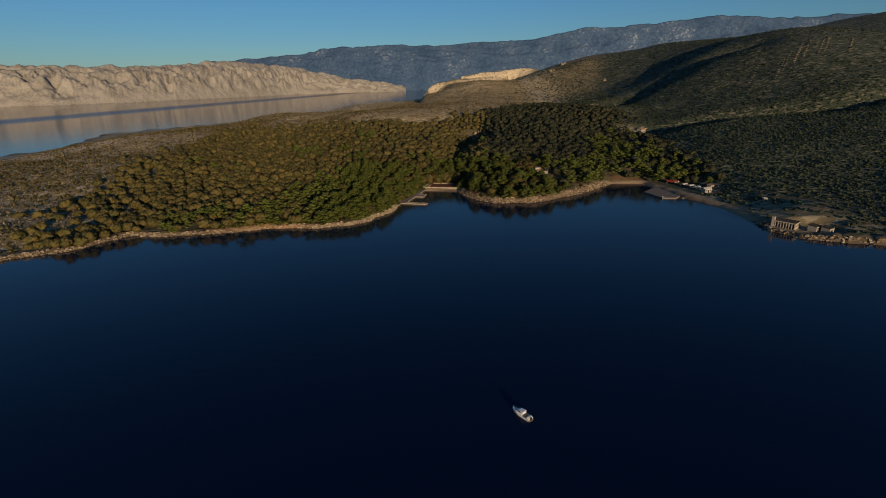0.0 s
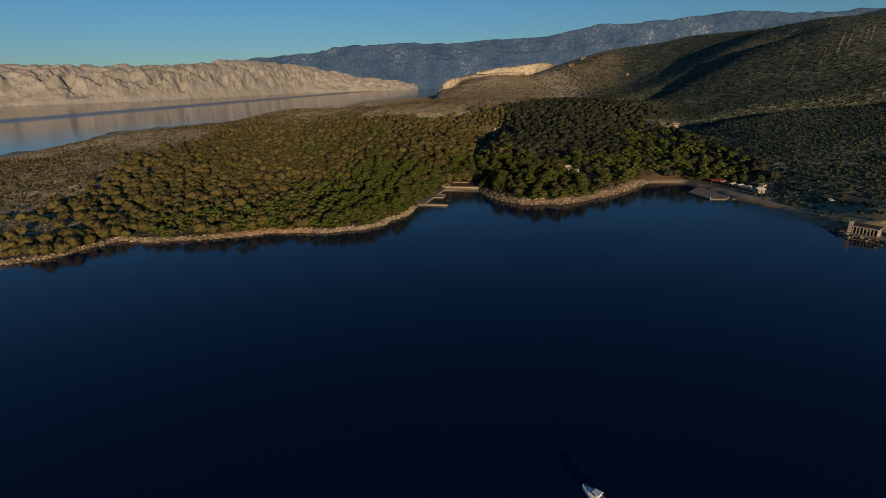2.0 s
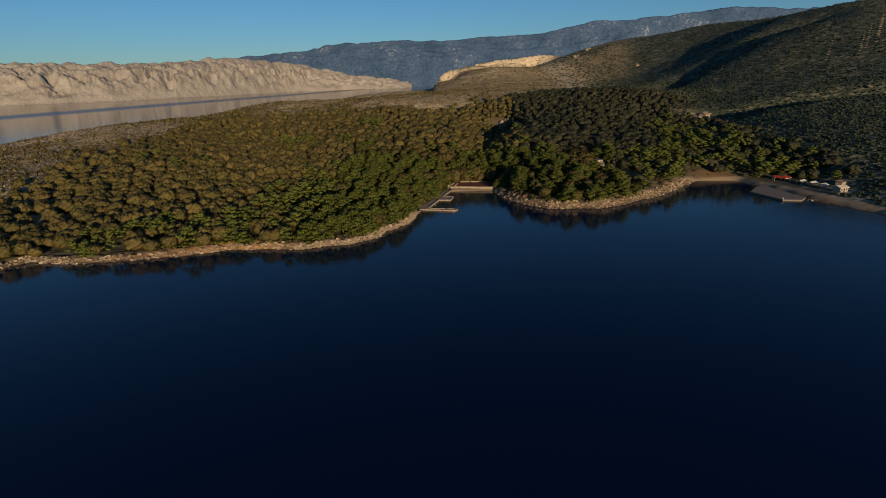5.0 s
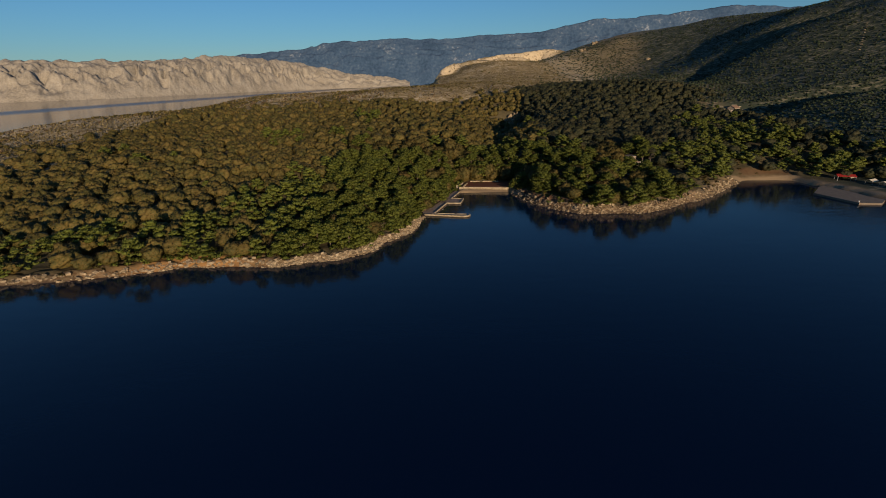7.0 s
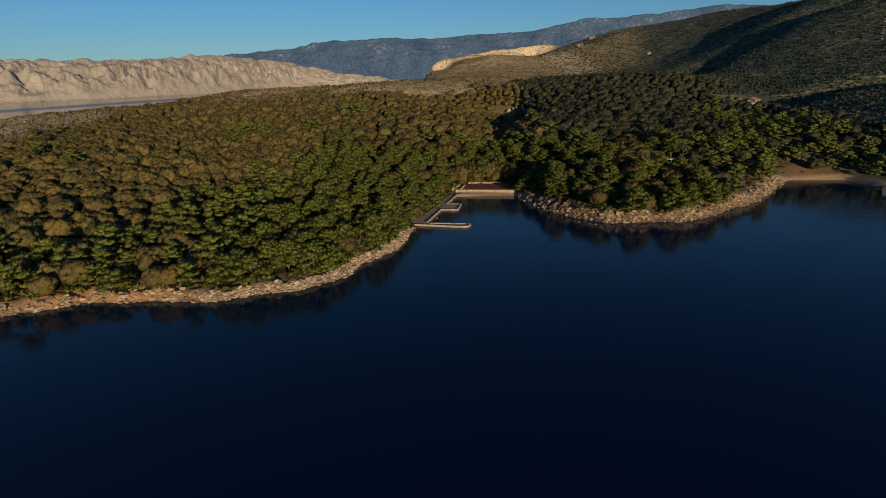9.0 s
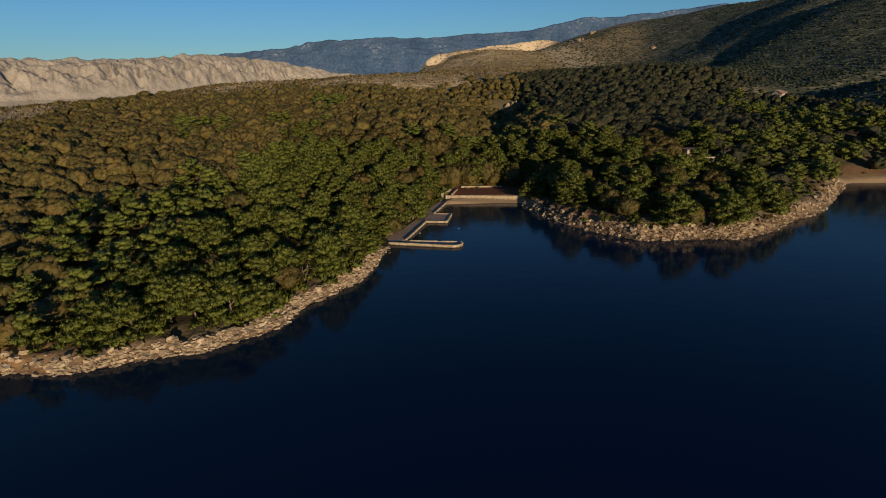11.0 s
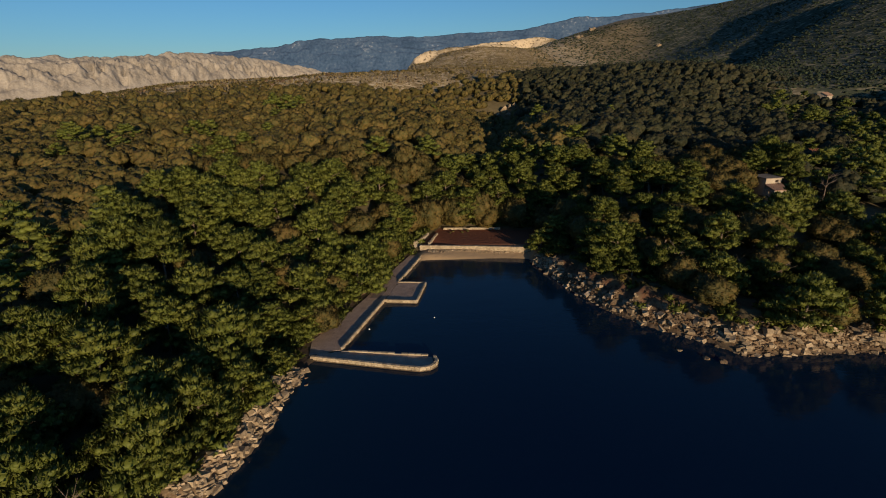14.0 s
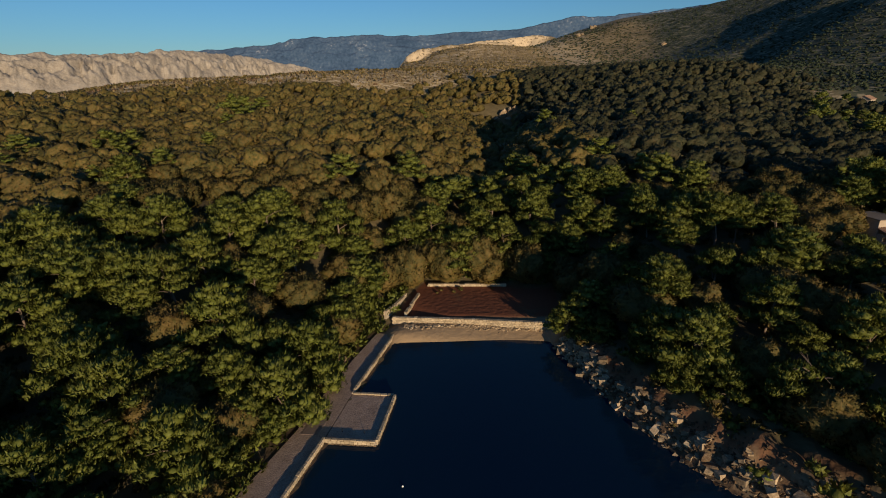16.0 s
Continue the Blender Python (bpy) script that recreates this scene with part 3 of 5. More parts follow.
def gather(parts):
    """Joins (verts, faces) with triangles and quads into one list."""
    verts, faces, base = [], [], 0
    for v, f, *_ in parts:
        verts.append(v)
        faces += (f + base).tolist()
        base += len(v)
    return np.concatenate(verts), faces


def leaf_mesh(name, parts, mat):
    """One crown out of (verts, faces, normals) parts."""
    v, f = gather(parts)
    me = mesh_of(name, v, f, mat, True)
    me.attributes.new("custom_normal", "FLOAT_VECTOR", "POINT").data.foreach_set("vector", np.concatenate([p[2] for p in parts]).astype(np.float32).ravel())
    return me


def pine_clumps(r, height, reach, count, lumps=4, foot=0.42):
    """Pads of a ragged pine crown in a few storeys, broad at the shoulder, each a cluster of lumps."""
    c, s = [], []
    for k in range(count):
        u = (k + 0.5) / count
        z = height * (foot + (0.92 - foot) * u)
        span = reach * (0.7 + 0.3 * min(1, u / 0.3)) * (1 - 0.85 * max(0, u - 0.35) / 0.65) * math.sqrt(r.uniform(0.25, 1.0))
        a = k * 2.4 + r.uniform(-0.5, 0.5)
        w = reach * r.uniform(0.24, 0.38)
        at = np.array([math.cos(a) * span * 0.78, math.sin(a) * span * 0.78, z])
        c.append(at)
        s.append((w, w * r.uniform(0.75, 1.05), w * r.uniform(0.40, 0.52)))
        for m in range(lumps):
            b = m * 6.28 / lumps + r.uniform(-0.5, 0.5)
            v = w * r.uniform(0.34, 0.52)
            c.append(at + (math.cos(b) * w * 0.68, math.sin(b) * w * 0.68, w * r.uniform(0.0, 0.34)))
            s.append((v, v, v * r.uniform(0.6, 0.85)))
    return np.array(c), np.array(s)


def lobed_crown(r, height, reach, lobes, nu, nv, leaves, leaf, lift=0.25, long=1.7, stray=(0.56, 0.76), swell=(0.22, 0.36), core=0.72):
    """A domed crown of swelling lobes, as a closed leafy body and the sprays on it."""
    flat = 0.56 * height / reach
    mid = 0.44 * height
    k = np.arange(lobes)
    up = -0.2 + 1.15 * (k + 0.5) / lobes
    a = k * 2.4 + r.uniform(-0.45, 0.45, lobes)
    level = np.sqrt(np.maximum(0, 1 - np.minimum(up, 1) ** 2))
    c = np.stack([np.cos(a) * level, np.sin(a) * level, np.minimum(up, 1)], 1) * reach * r.uniform(*stray, (lobes, 1))
    s = reach * r.uniform(*swell, lobes)
    c, s = np.concatenate([[(0, 0, 0)], c]), np.concatenate([[reach * core], s])

    def reach_out(way):
        b = way @ c.T
        inner = b * b - (c ** 2).sum(1) + s * s
        far = np.where(inner > 0, b + np.sqrt(np.maximum(inner, 0)), 0)
        pick = far.argmax(1)
        at = way * far.max(1)[:, None]
        out = (at - c[pick]) / s[pick][:, None]
        out = out * (1, 1, 1 / flat)
        return at, out / np.linalg.norm(out, axis=1, keepdims=True)

    el = np.linspace(math.radians(-48), math.radians(87), nv)[:, None]
    az = np.linspace(0, 2 * math.pi, nu, endpoint=False)[None] + 0.5 * (np.arange(nv)[:, None] % 2) * 2 * math.pi / nu
    way = np.stack([np.cos(el) * np.cos(az), np.cos(el) * np.sin(az), np.sin(el) + 0 * az], -1).reshape(-1, 3)
    at, out = reach_out(way)
    v = at * (0.93 + 0.05 * r.normal(size=(len(at), 1))) * (1, 1, flat) + (0, 0, mid)
    row, col = np.arange(nv - 1)[:, None], np.arange(nu)[None]
    nxt = (col + 1) % nu
    f = np.stack([row * nu + col, row * nu + nxt, (row + 1) * nu + nxt, (row + 1) * nu + col], -1).reshape(-1, 4)
    way = r.normal(size=(leaves, 3))
    way[:, 2] = np.abs(way[:, 2]) * 1.1 - 0.3
    way /= np.linalg.norm(way, axis=1, keepdims=True)
    at, lean = reach_out(way)
    at = at * r.uniform(0.93, 1.07, (leaves, 1)) * (1, 1, flat) + (0, 0, mid)
    return (v, f, out), brushes(at, lean, leaf, r, lift, long)


def tube(path, radii, sides=7):
    """A tapered limb along a path."""
    path = np.array(path, float)
    rings = []
    for n, p in enumerate(path):
        way = path[min(n + 1, len(path) - 1)] - path[max(n - 1, 0)]
        way /= np.linalg.norm(way)
        side = np.cross(way, (0.31, 0.95, 0.05))
        side /= np.linalg.norm(side)
        up = np.cross(way, side)
        a = np.linspace(0, 2 * math.pi, sides, endpoint=False)[:, None]
        rings.append(p + radii[n] * (np.cos(a) * side + np.sin(a) * up))
    v = np.concatenate(rings)
    f = []
    for n in range(len(path) - 1):
        for k in range(sides):
            a, b = n * sides + k, n * sides + (k + 1) % sides
            f.append((a, b, b + sides, a + sides))
    return v, np.array(f)


def trunk_mesh(name, r, height, lean, thick, limbs, reach):
    top = np.array([lean[0], lean[1], height])
    bend = r.normal(size=2) * 0.25
    path = [np.array([0, 0, -0.4]), top * 0.3 + (bend[0], bend[1], 0), top * 0.62 + (bend[0] * 0.6, bend[1] * 0.6, 0), top * 0.92]
    parts = [tube(path, [thick, thick * 0.8, thick * 0.55, thick * 0.2])]
    for k in range(limbs):
        u = 0.38 + 0.5 * k / limbs
        a = k * 2.4
        start = top * u
        end = start + np.array([math.cos(a) * reach * 0.62, math.sin(a) * reach * 0.62, reach * 0.28])
        parts.append(tube([start, (start + end) / 2 + (0, 0, 0.15), end], [thick * 0.38, thick * 0.26, thick * 0.1], 5))
    v, f = gather(parts)
    return mesh_of(name, v, f, M_BARK, True)


def part(name, me, parent, label=""):
    ob = new(name, me)
    ob.parent = parent
    if label:
        tagged(ob, label)
    return ob


BUSHY = (0, 1, 4)


def pine_tree(n):
    r = np.random.default_rng(100 + n)
    height, reach, count = ((8.4, 4.4, 22), (7.6, 4.0, 20), (9.6, 4.2, 17), (6.8, 3.5, 12), (8.0, 4.7, 23), (6.0, 3.1, 11))[n]
    lean = r.normal(size=2) * 0.5
    tree = new("pine_tree")
    part("trunk", trunk_mesh("pine_trunk", r, height * 0.92, lean, 0.19, 5, reach * 0.85), tree, "grey-brown pine trunk with bare lower limbs")
    c, s = pine_clumps(r, height, reach, count, 4, 0.24 if n in BUSHY else 0.42)
    c[:, :2] += lean * (c[:, 2:3] / height)
    crown = clumps(c, s, r, 0.68, rough=0.38), tufts(c, s, 4400, 0.16, r, 1.0, 2.4)
    part("crown", leaf_mesh("pine_crown", crown, M_PINE), tree)
    return tagged(tree, "green pine with layered needle clumps on a bare trunk", "pine tree", "shore pines")


def oak_tree(n):
    r = np.random.default_rng(200 + n)
    height, reach = ((5.6, 3.3), (4.8, 2.9), (6.2, 3.7), (5.2, 3.4))[n]
    tree = new("oak_tree")
    part("trunk", trunk_mesh("oak_trunk", r, height * 0.7, r.normal(size=2) * 0.2, 0.16, 4, reach), tree)
    part("crown", leaf_mesh("oak_crown", lobed_crown(r, height, reach, 44, 40, 18, 2000, 0.17), M_OAK), tree)
    return tagged(tree, "dense rounded evergreen oak, olive brown", "oak tree", "oaks by the cove")


def scatter(x0, x1, y0, y1, step, seed):
    r = np.random.default_rng(seed)
    X, Y = np.meshgrid(np.arange(x0, x1, step), np.arange(y0, y1, step))
    X = X + (np.arange(X.shape[0])[:, None] % 2) * step / 2
    X, Y = X.ravel() + r.uniform(-0.36, 0.36, X.size) * step, Y.ravel() + r.uniform(-0.36, 0.36, Y.size) * step
    return X, Y, r


HOUSE_PAD = (58.5, 54.0)
CLEAR = ((57.2, 54.6, 4.4), (61.5, 52.6, 3.6), (20, 243, 8), (19, 232, 5.5), (182, 215, 14), (176, 205, 8), (190, 222, 8), (86, 87, 2.5), (152, 28, 16), (133, 25, 13), (162, -66, 16), (143, 14, 9), (150, 0, 8))


IN_FRONT = ((65.5, 46.5, 4.6), (67, 40, 4.2), (52.5, 48.5, 5.4), (58, 46, 5.4), (48.5, 43, 4.4), (44.5, 38, 3.6), (60, 41, 5.4), (63, 34, 4.6), (66, 26, 4.2), (63, 47, 5.0), (50.0, 54, 4.4), (46, 48, 4.2))


def kept_clear(x, y, low=False):
    bad = np.zeros(np.shape(x), bool)
    for cx, cy, r in CLEAR if low else CLEAR + IN_FRONT:
        bad |= np.hypot(x - cx, y - cy) < r
    bad |= inside(x, y, TERRACE) > -0.9
    bad |= line_distance(x, y, WALK) < 2.3
    bad |= line_distance(x, y, ((-22, 45), (1, 44))) < 3.0
    bad |= line_distance(x, y, ((108, 57), (131, 58), (142, 20))) < 3.2
    bad |= line_distance(x, y, BANK_PATH) < 1.1
    return bad


def pine_share(x, y, d):
    """Where pines rule: both banks of the cove and the shore of the eastern bay."""
    left = smooth(d, 0, 4) * (1 - smooth(y - 0.75 * (x + 70) + rough_field(x, y, 30, 81, 3) * 20, 22, 62)) * smooth(x, -115, -80) * (1 - smooth(x, 6, 14))
    right = (0.9 - 0.9 * smooth(d + rough_field(x, y, 30, 82, 3) * 16, 18, 62)) * smooth(x, 0, 8) * (1 - smooth(x, 150, 175))
    west = 0.8 * (1 - smooth(d + rough_field(x, y, 25, 83, 2) * 8, 10, 30)) * smooth(x, -175, -130)
    bay = np.exp(-(((x - 135) / 22) ** 2 + ((y - 90) / 35) ** 2))
    stray = 0.3 * smooth(rough_field(x, y, 40, 84, 2), 0.15, 0.6) * (1 - smooth(d, 90, 170))
    return np.clip(np.maximum(np.maximum(np.maximum(left, right), np.maximum(west, bay)), stray), 0, 1)


X, Y, r = scatter(-330, 200, -80, 430, 5.3, 17)
H, D = land(X, Y)
cover = wood_cover(X, Y, D)
keep = (r.random(X.size) < np.where(cover > 0.75, 0.97, cover * 0.9)) & ~kept_clear(X, Y) & (D > 1.5)
X, Y, H, D, cover = X[keep], Y[keep], H[keep], D[keep], cover[keep]
is_pine = r.random(X.size) < pine_share(X, Y, D)
is_pine &= r.random(X.size) < 0.76
close = (X > -74) & (X < 66) & (Y < 78)
PINES = [pine_tree(n) for n in range(6)]
OAKS = [oak_tree(n) for n in range(4)]
used = set()
for x, y, h, d, pine in zip(X[close], Y[close], H[close], D[close], is_pine[close]):
    kinds = PINES if pine else OAKS
    n = int(r.integers(len(kinds)))
    if pine and x < -8 and n not in BUSHY and r.random() < 0.75:
        n = BUSHY[n % 3]
    size = r.uniform(0.78, 1.15)
    m = Matrix.Translation((x, y, h - (1.7 if pine and d < 7 else 0.1))) @ Matrix.Rotation(r.uniform(0, 6.28), 4, "Z")
    if (pine, n) in used:
        tree = copy_thing(kinds[n], m)
    else:
        tree = kinds[n]
        tree.matrix_world = m
        used.add((pine, n))
    tree.scale = (size, size, size * r.uniform(0.9, 1.1))

for x, y in ((-18.6, 62.2), (-15.2, 61.4), (-11.8, 62.3), (-8.4, 61.2), (-5.2, 62.2), (-1.6, 60.6), (1.6, 61.5), (-24.5, 55.5), (-22.5, 59.5), (-20.2, 58.4), (-13.5, 60.6), (-6.8, 60.0), (0.2, 59.4), (4.4, 59.6), (6.2, 56.5), (6.5, 52.0), (-24, 71.5), (-21, 69.5), (-26.5, 75.5), (-22.5, 75.5), (-27.5, 70)):
    tree = copy_thing(OAKS[int(r.integers(4))], Matrix.Translation((x, y, ground_at(x, y) - 1.0)) @ Matrix.Rotation(r.uniform(0, 6.28), 4, "Z"))
    tree.scale = (1.0, 1.0, r.uniform(1.2, 1.5))


# pines leaning over the walkway and standing low on the rocky bank
for (ax, ay), (bx, by) in zip(WALK[:-1], WALK[1:]):
    far = math.hypot(bx - ax, by - ay)
    for k in np.arange(1.0, far, 2.9):
        off = 4.0 + r.uniform(-0.3, 1.2)
        if 22 < ay + (by - ay) * k / far < 38:
            off += 2.4
        x, y = ax + (bx - ax) * k / far - (by - ay) / far * off, ay + (by - ay) * k / far + (bx - ax) / far * off
        if 24 < y < 29 or inside(np.array([x]), np.array([y]), TERRACE)[0] > -1:
            continue
        tree = copy_thing(PINES[int(r.integers(6))], Matrix.Translation((x, y, ground_at(x, y) - 0.5)) @ Matrix.Rotation(r.uniform(0, 6.28), 4, "Z"))
        tree.scale = (r.uniform(0.62, 0.85),) * 3
for k, (x, y) in enumerate(((7.5, 36.5), (9, 31), (11.5, 26.5), (14.5, 22), (18.5, 17.5), (23, 14.8), (27.5, 14), (32, 13.2), (36.5, 13), (41, 13.8), (46, 15), (51, 16.6), (56, 19.5), (20.5, 20.5), (30, 18), (39, 17.5))):
    tree = copy_thing(PINES[(3, 5, 1)[k % 3]], Matrix.Translation((x + r.uniform(-1, 1), y + r.uniform(-0.8, 0.8), ground_at(x, y) - 2.0)) @ Matrix.Rotation(r.uniform(0, 6.28), 4, "Z"))
    tree.scale = (r.uniform(0.7, 0.9),) * 3


for x, y, size in ((-42.8, -18.5, 0.62), (-40.6, -12.0, 0.7), (-40.2, -6.0, 0.6), (-38.8, 0.5, 0.55)):
    tree = copy_thing(PINES[BUSHY[int(abs(x)) % 3]], Matrix.Translation((x, y, ground_at(x, y) - 0.8)) @ Matrix.Rotation(x, 4, "Z"))
    tree.scale = (size, size, size * 0.9)


def lay_out(unit, places, turns, sizes):
    """Many copies of a unit (verts, faces, normals) as one block."""
    v, f, n = unit
    c, s = np.cos(turns)[:, None], np.sin(turns)[:, None]
    out, lean = np.empty((len(places), len(v), 3)), np.empty((len(places), len(v), 3))
    out[..., 0] = (v[:, 0] * c - v[:, 1] * s) * sizes[:, :1] + places[:, :1]
    out[..., 1] = (v[:, 0] * s + v[:, 1] * c) * sizes[:, :1] + places[:, 1:2]
    out[..., 2] = v[:, 2] * sizes[:, 1:] + places[:, 2:]
    lean[..., 0], lean[..., 1], lean[..., 2] = n[:, 0] * c - n[:, 1] * s, n[:, 0] * s + n[:, 1] * c, n[:, 2]
    base = (np.arange(len(places)) * len(v))[:, None, None]
    return out.reshape(-1, 3), (f[None] + base).reshape(-1, f.shape[1]), lean.reshape(-1, 3)


def joined_stuff(name, units, places, mat, label, category, low, high, seed):
    """One mesh of many plants; units are lists of (body, leaves)."""
    r = np.random.default_rng(seed)
    kind = r.integers(len(units), size=len(places))
    verts, leans, loops, starts, base, count = [], [], [], [], 0, 0
    for n, pieces in enumerate(units):
        here = places[kind == n]
        turns, sizes = r.uniform(0, 6.28, len(here)), r.uniform(low, high, (len(here), 1)) * np.ones((1, 2))
        sizes[:, 1] *= r.uniform(0.85, 1.15, len(here))
        for unit in pieces:
            v, f, lean = lay_out(unit, here, turns, sizes)
            verts.append(v)
            leans.append(lean)
            loops.append((f + base).ravel())
            starts.append(count + np.arange(len(f)) * f.shape[1])
            base += len(v)
            count += f.size
    verts, loops, starts = np.concatenate(verts), np.concatenate(loops), np.concatenate(starts)
    me = bpy.data.meshes.new(name)
    me.vertices.add(len(verts))
    me.vertices.foreach_set("co", verts.astype(np.float32).ravel())
    me.loops.add(len(loops))
    me.loops.foreach_set("vertex_index", loops.astype(np.int32))
    me.polygons.add(len(starts))
    me.polygons.foreach_set("loop_start", starts.astype(np.int32))
    me.polygons.foreach_set("use_smooth", np.ones(len(starts), bool))
    me.materials.append(mat)
    me.update(calc_edges=True)
    me.attributes.new("custom_normal", "FLOAT_VECTOR", "POINT").data.foreach_set("vector", np.concatenate(leans).astype(np.float32).ravel())
    return tagged(new(name, me), label, category, kind="stuff")


def unit_of(c, s, r, leaves, leaf, lift, core=0.76, long=1.7):
    return clumps(c, s, r, core, rough=0.26), tufts(c, s, leaves, leaf, r, lift, long)


ur = np.random.default_rng(31)
oak_near = [lobed_crown(ur, 5.4, 3.4, 34, 24, 11, 150, 0.24) for _ in range(8)]
oak_far = [lobed_crown(ur, 5.2, 3.3, 18, 16, 7, 36, 0.36) for _ in range(8)]
pine_near = [unit_of(*pine_clumps(ur, 8.4, 4.2, 11, 2), ur, 420, 0.24, 0.8, 0.8, 2.4) for _ in range(6)]
bush_unit = [unit_of(np.array([(0, 0, 0.5)]), np.array([(1.15, 1.0, 0.66)]), ur, 8, 0.42, 0.1) for _ in range(6)]
P = np.stack([X, Y, H - np.where(is_pine & (D < 7), 1.6, 0.15) - 2.6 * (1 - cover)], 1)
joined_stuff("woodland_pines", pine_near, P[~close & is_pine], M_PINE, "green pines along the bay shores", "pine wood", 0.7, 1.1, 41)
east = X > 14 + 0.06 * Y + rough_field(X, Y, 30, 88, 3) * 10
for stand, mat, label in ((~east, M_OAK, "dense rounded evergreen oaks, olive brown, closed canopy"), (east, M_DARK_OAK, "dense rounded evergreen oaks, darker leaves, closed canopy")):
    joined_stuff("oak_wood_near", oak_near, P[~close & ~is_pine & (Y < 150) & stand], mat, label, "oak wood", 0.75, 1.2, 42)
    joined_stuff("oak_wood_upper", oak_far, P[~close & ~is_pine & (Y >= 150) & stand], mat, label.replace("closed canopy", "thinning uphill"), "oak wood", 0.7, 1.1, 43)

# low scrub on the open slopes
X, Y, r = scatter(-420, 640, -120, 740, 3.2, 23)
H, D = land(X, Y)
open_here = open_ground(X, Y, D)
thick = np.where(X > 90, np.where((X > 230) & (Y > 250), 0.62, 1.0), np.where(X < -120, 0.6, 0.36)) * (1 - 0.9 * far_shore(X, Y, D)) * smooth(rough_field(X, Y, 38, 91, 3) + np.where(X > 90, 0.95, 0.15), -0.35, 0.4)
thick *= 1 - 0.75 * smooth(Y - 330 + 0.2 * (X + 100), 0, 120) * (1 - smooth(X, 110, 190))
thick *= 1 - 0.85 * np.exp(-(((X - 172) / 26) ** 2 + ((Y + 42) / 34) ** 2))
thick *= 1 - 0.8 * np.exp(-(((X - 430) / 60) ** 2 + ((Y - 335) / 45) ** 2))
keep = (r.random(X.size) < thick * np.clip(open_here * 1.4, 0, 1)) & (D > 5) & ~kept_clear(X, Y) & (r.random(X.size) < np.where((Y > 420) | (X > 400), 0.55, 1.0))
P = np.stack([X, Y, H - 0.2], 1)
joined_stuff("hill_scrub", bush_unit, P[keep & (X > 60)], M_BUSH, "dark green low scrub on stony slopes", "scrub", 0.6, 1.45, 44)
joined_stuff("pasture_scrub", bush_unit, P[keep & (X <= 60)], M_OAK, "olive brown low scrub scattered over stony pasture", "scrub", 0.6, 1.45, 44)

# undergrowth in the gaps and along the banks
X, Y, r = scatter(-130, 125, -60, 110, 2.3, 29)
H, D = land(X, Y)
keep = (r.random(X.size) < np.where((X < -18) & (X > -62) | (X > 2) & (X < 70), 0.62, 0.32) * smooth(D, 0.9, 2.2)) & ~kept_clear(X, Y, True)
low_unit = [unit_of(np.array([(0, 0, 0.5), (0.5, 0.2, 0.4)]), np.array([(0.8, 0.75, 0.6), (0.5, 0.5, 0.4)]), ur, 54, 0.27, 0.5, 0.5) for _ in range(6)]
joined_stuff("undergrowth", low_unit, np.stack([X, Y, H - 0.25], 1)[keep], M_OAK, "low brownish undergrowth beneath the trees", "undergrowth", 0.45, 1.15, 45)

# shrubs on the bank above the walkway
X, Y, r = scatter(-46, 4, 2, 74, 1.25, 37)
H, D = land(X, Y)
far = line_distance(X, Y, WALK)
behind = -inside(X, Y, TERRACE)
keep = ((far > 2.3) & (far < 8.5) | (behind < 9) & (Y > 52)) & (D > 1.0) & (behind > 0.9) & (line_distance(X, Y, ((-22, 45), (1, 44))) > 3.4) & (r.random(X.size) < 0.72)
rocky = (((Y > 22.5) & (Y < 38) | (Y > 8) & (Y < 14)) & (far < 5.0)) & (r.random(X.size) < 0.8)
corner = np.array([(x, y, ground_at(x, y) - 0.1) for x, y in ((-24.6, 47.2), (-25.6, 45.2), (-24.2, 49.6), (-26.2, 47.6), (-25.4, 49.4), (-24.0, 46.0))])
joined_stuff("bank_shrubs", low_unit, np.concatenate([np.stack([X, Y, H - 0.1], 1)[keep & ~rocky], corner]), M_PINE, "dense low green shrubs on the bank above the walkway", "shrubs", 0.75, 1.75, 46)
X, Y, r = scatter(2, 68, 4, 60, 1.7, 38)
H, D = land(X, Y)
keep = (D > 1.5 + 1.2 * rough_field(X, Y, 7, 86, 2)) & (D < 10) & ~kept_clear(X, Y, True) & (r.random(X.size) < 0.6)
joined_stuff("bank_shrubs", low_unit, np.stack([X, Y, H - 0.1], 1)[keep], M_PINE, "dense low green shrubs above the rocky bank", "shrubs", 0.8, 1.8, 48)

X, Y, r = scatter(-118, -34, -58, 12, 1.9, 39)
H, D = land(X, Y)
keep = (D > np.where(Y > -24, 0.9, 1.8) + 0.8 * rough_field(X, Y, 7, 87, 2)) & (D < 8) & ~kept_clear(X, Y, True) & (r.random(X.size) < 0.7)
joined_stuff("bank_shrubs", low_unit, np.stack([X, Y, H - 0.1], 1)[keep], M_PINE, "dense low green shrubs above the western rocks", "shrubs", 0.8, 1.8, 49)

# dry grass on the pasture
X, Y, r = scatter(-460, 110, -100, 700, 3.2, 43)
H, D = land(X, Y)
keep = (r.random(X.size) < np.clip(open_ground(X, Y, D), 0, 1) * 0.9) & (D > 4) & ~kept_clear(X, Y) & ((crag_offset(X, Y) < -8) | (Y < 560))
grass_unit = [unit_of(np.array([(0, 0, 0.1)]), np.array([(1.6, 1.6, 0.16)]), ur, 10, 0.5, 0.9) for _ in range(5)]
for n, (_, (v, f, lean)) in enumerate(grass_unit):  # upright blades face sideways
    lean = lean * (1, 1, 0.25)
    grass_unit[n] = ((v, f, lean / np.linalg.norm(lean, axis=1, keepdims=True)),)
joined_stuff("dry_grass", grass_unit, np.stack([X, Y, H - 0.05], 1)[keep], M_GRASS, "tufts of dry straw-coloured grass on the pasture", "grass", 0.7, 1.5, 47)


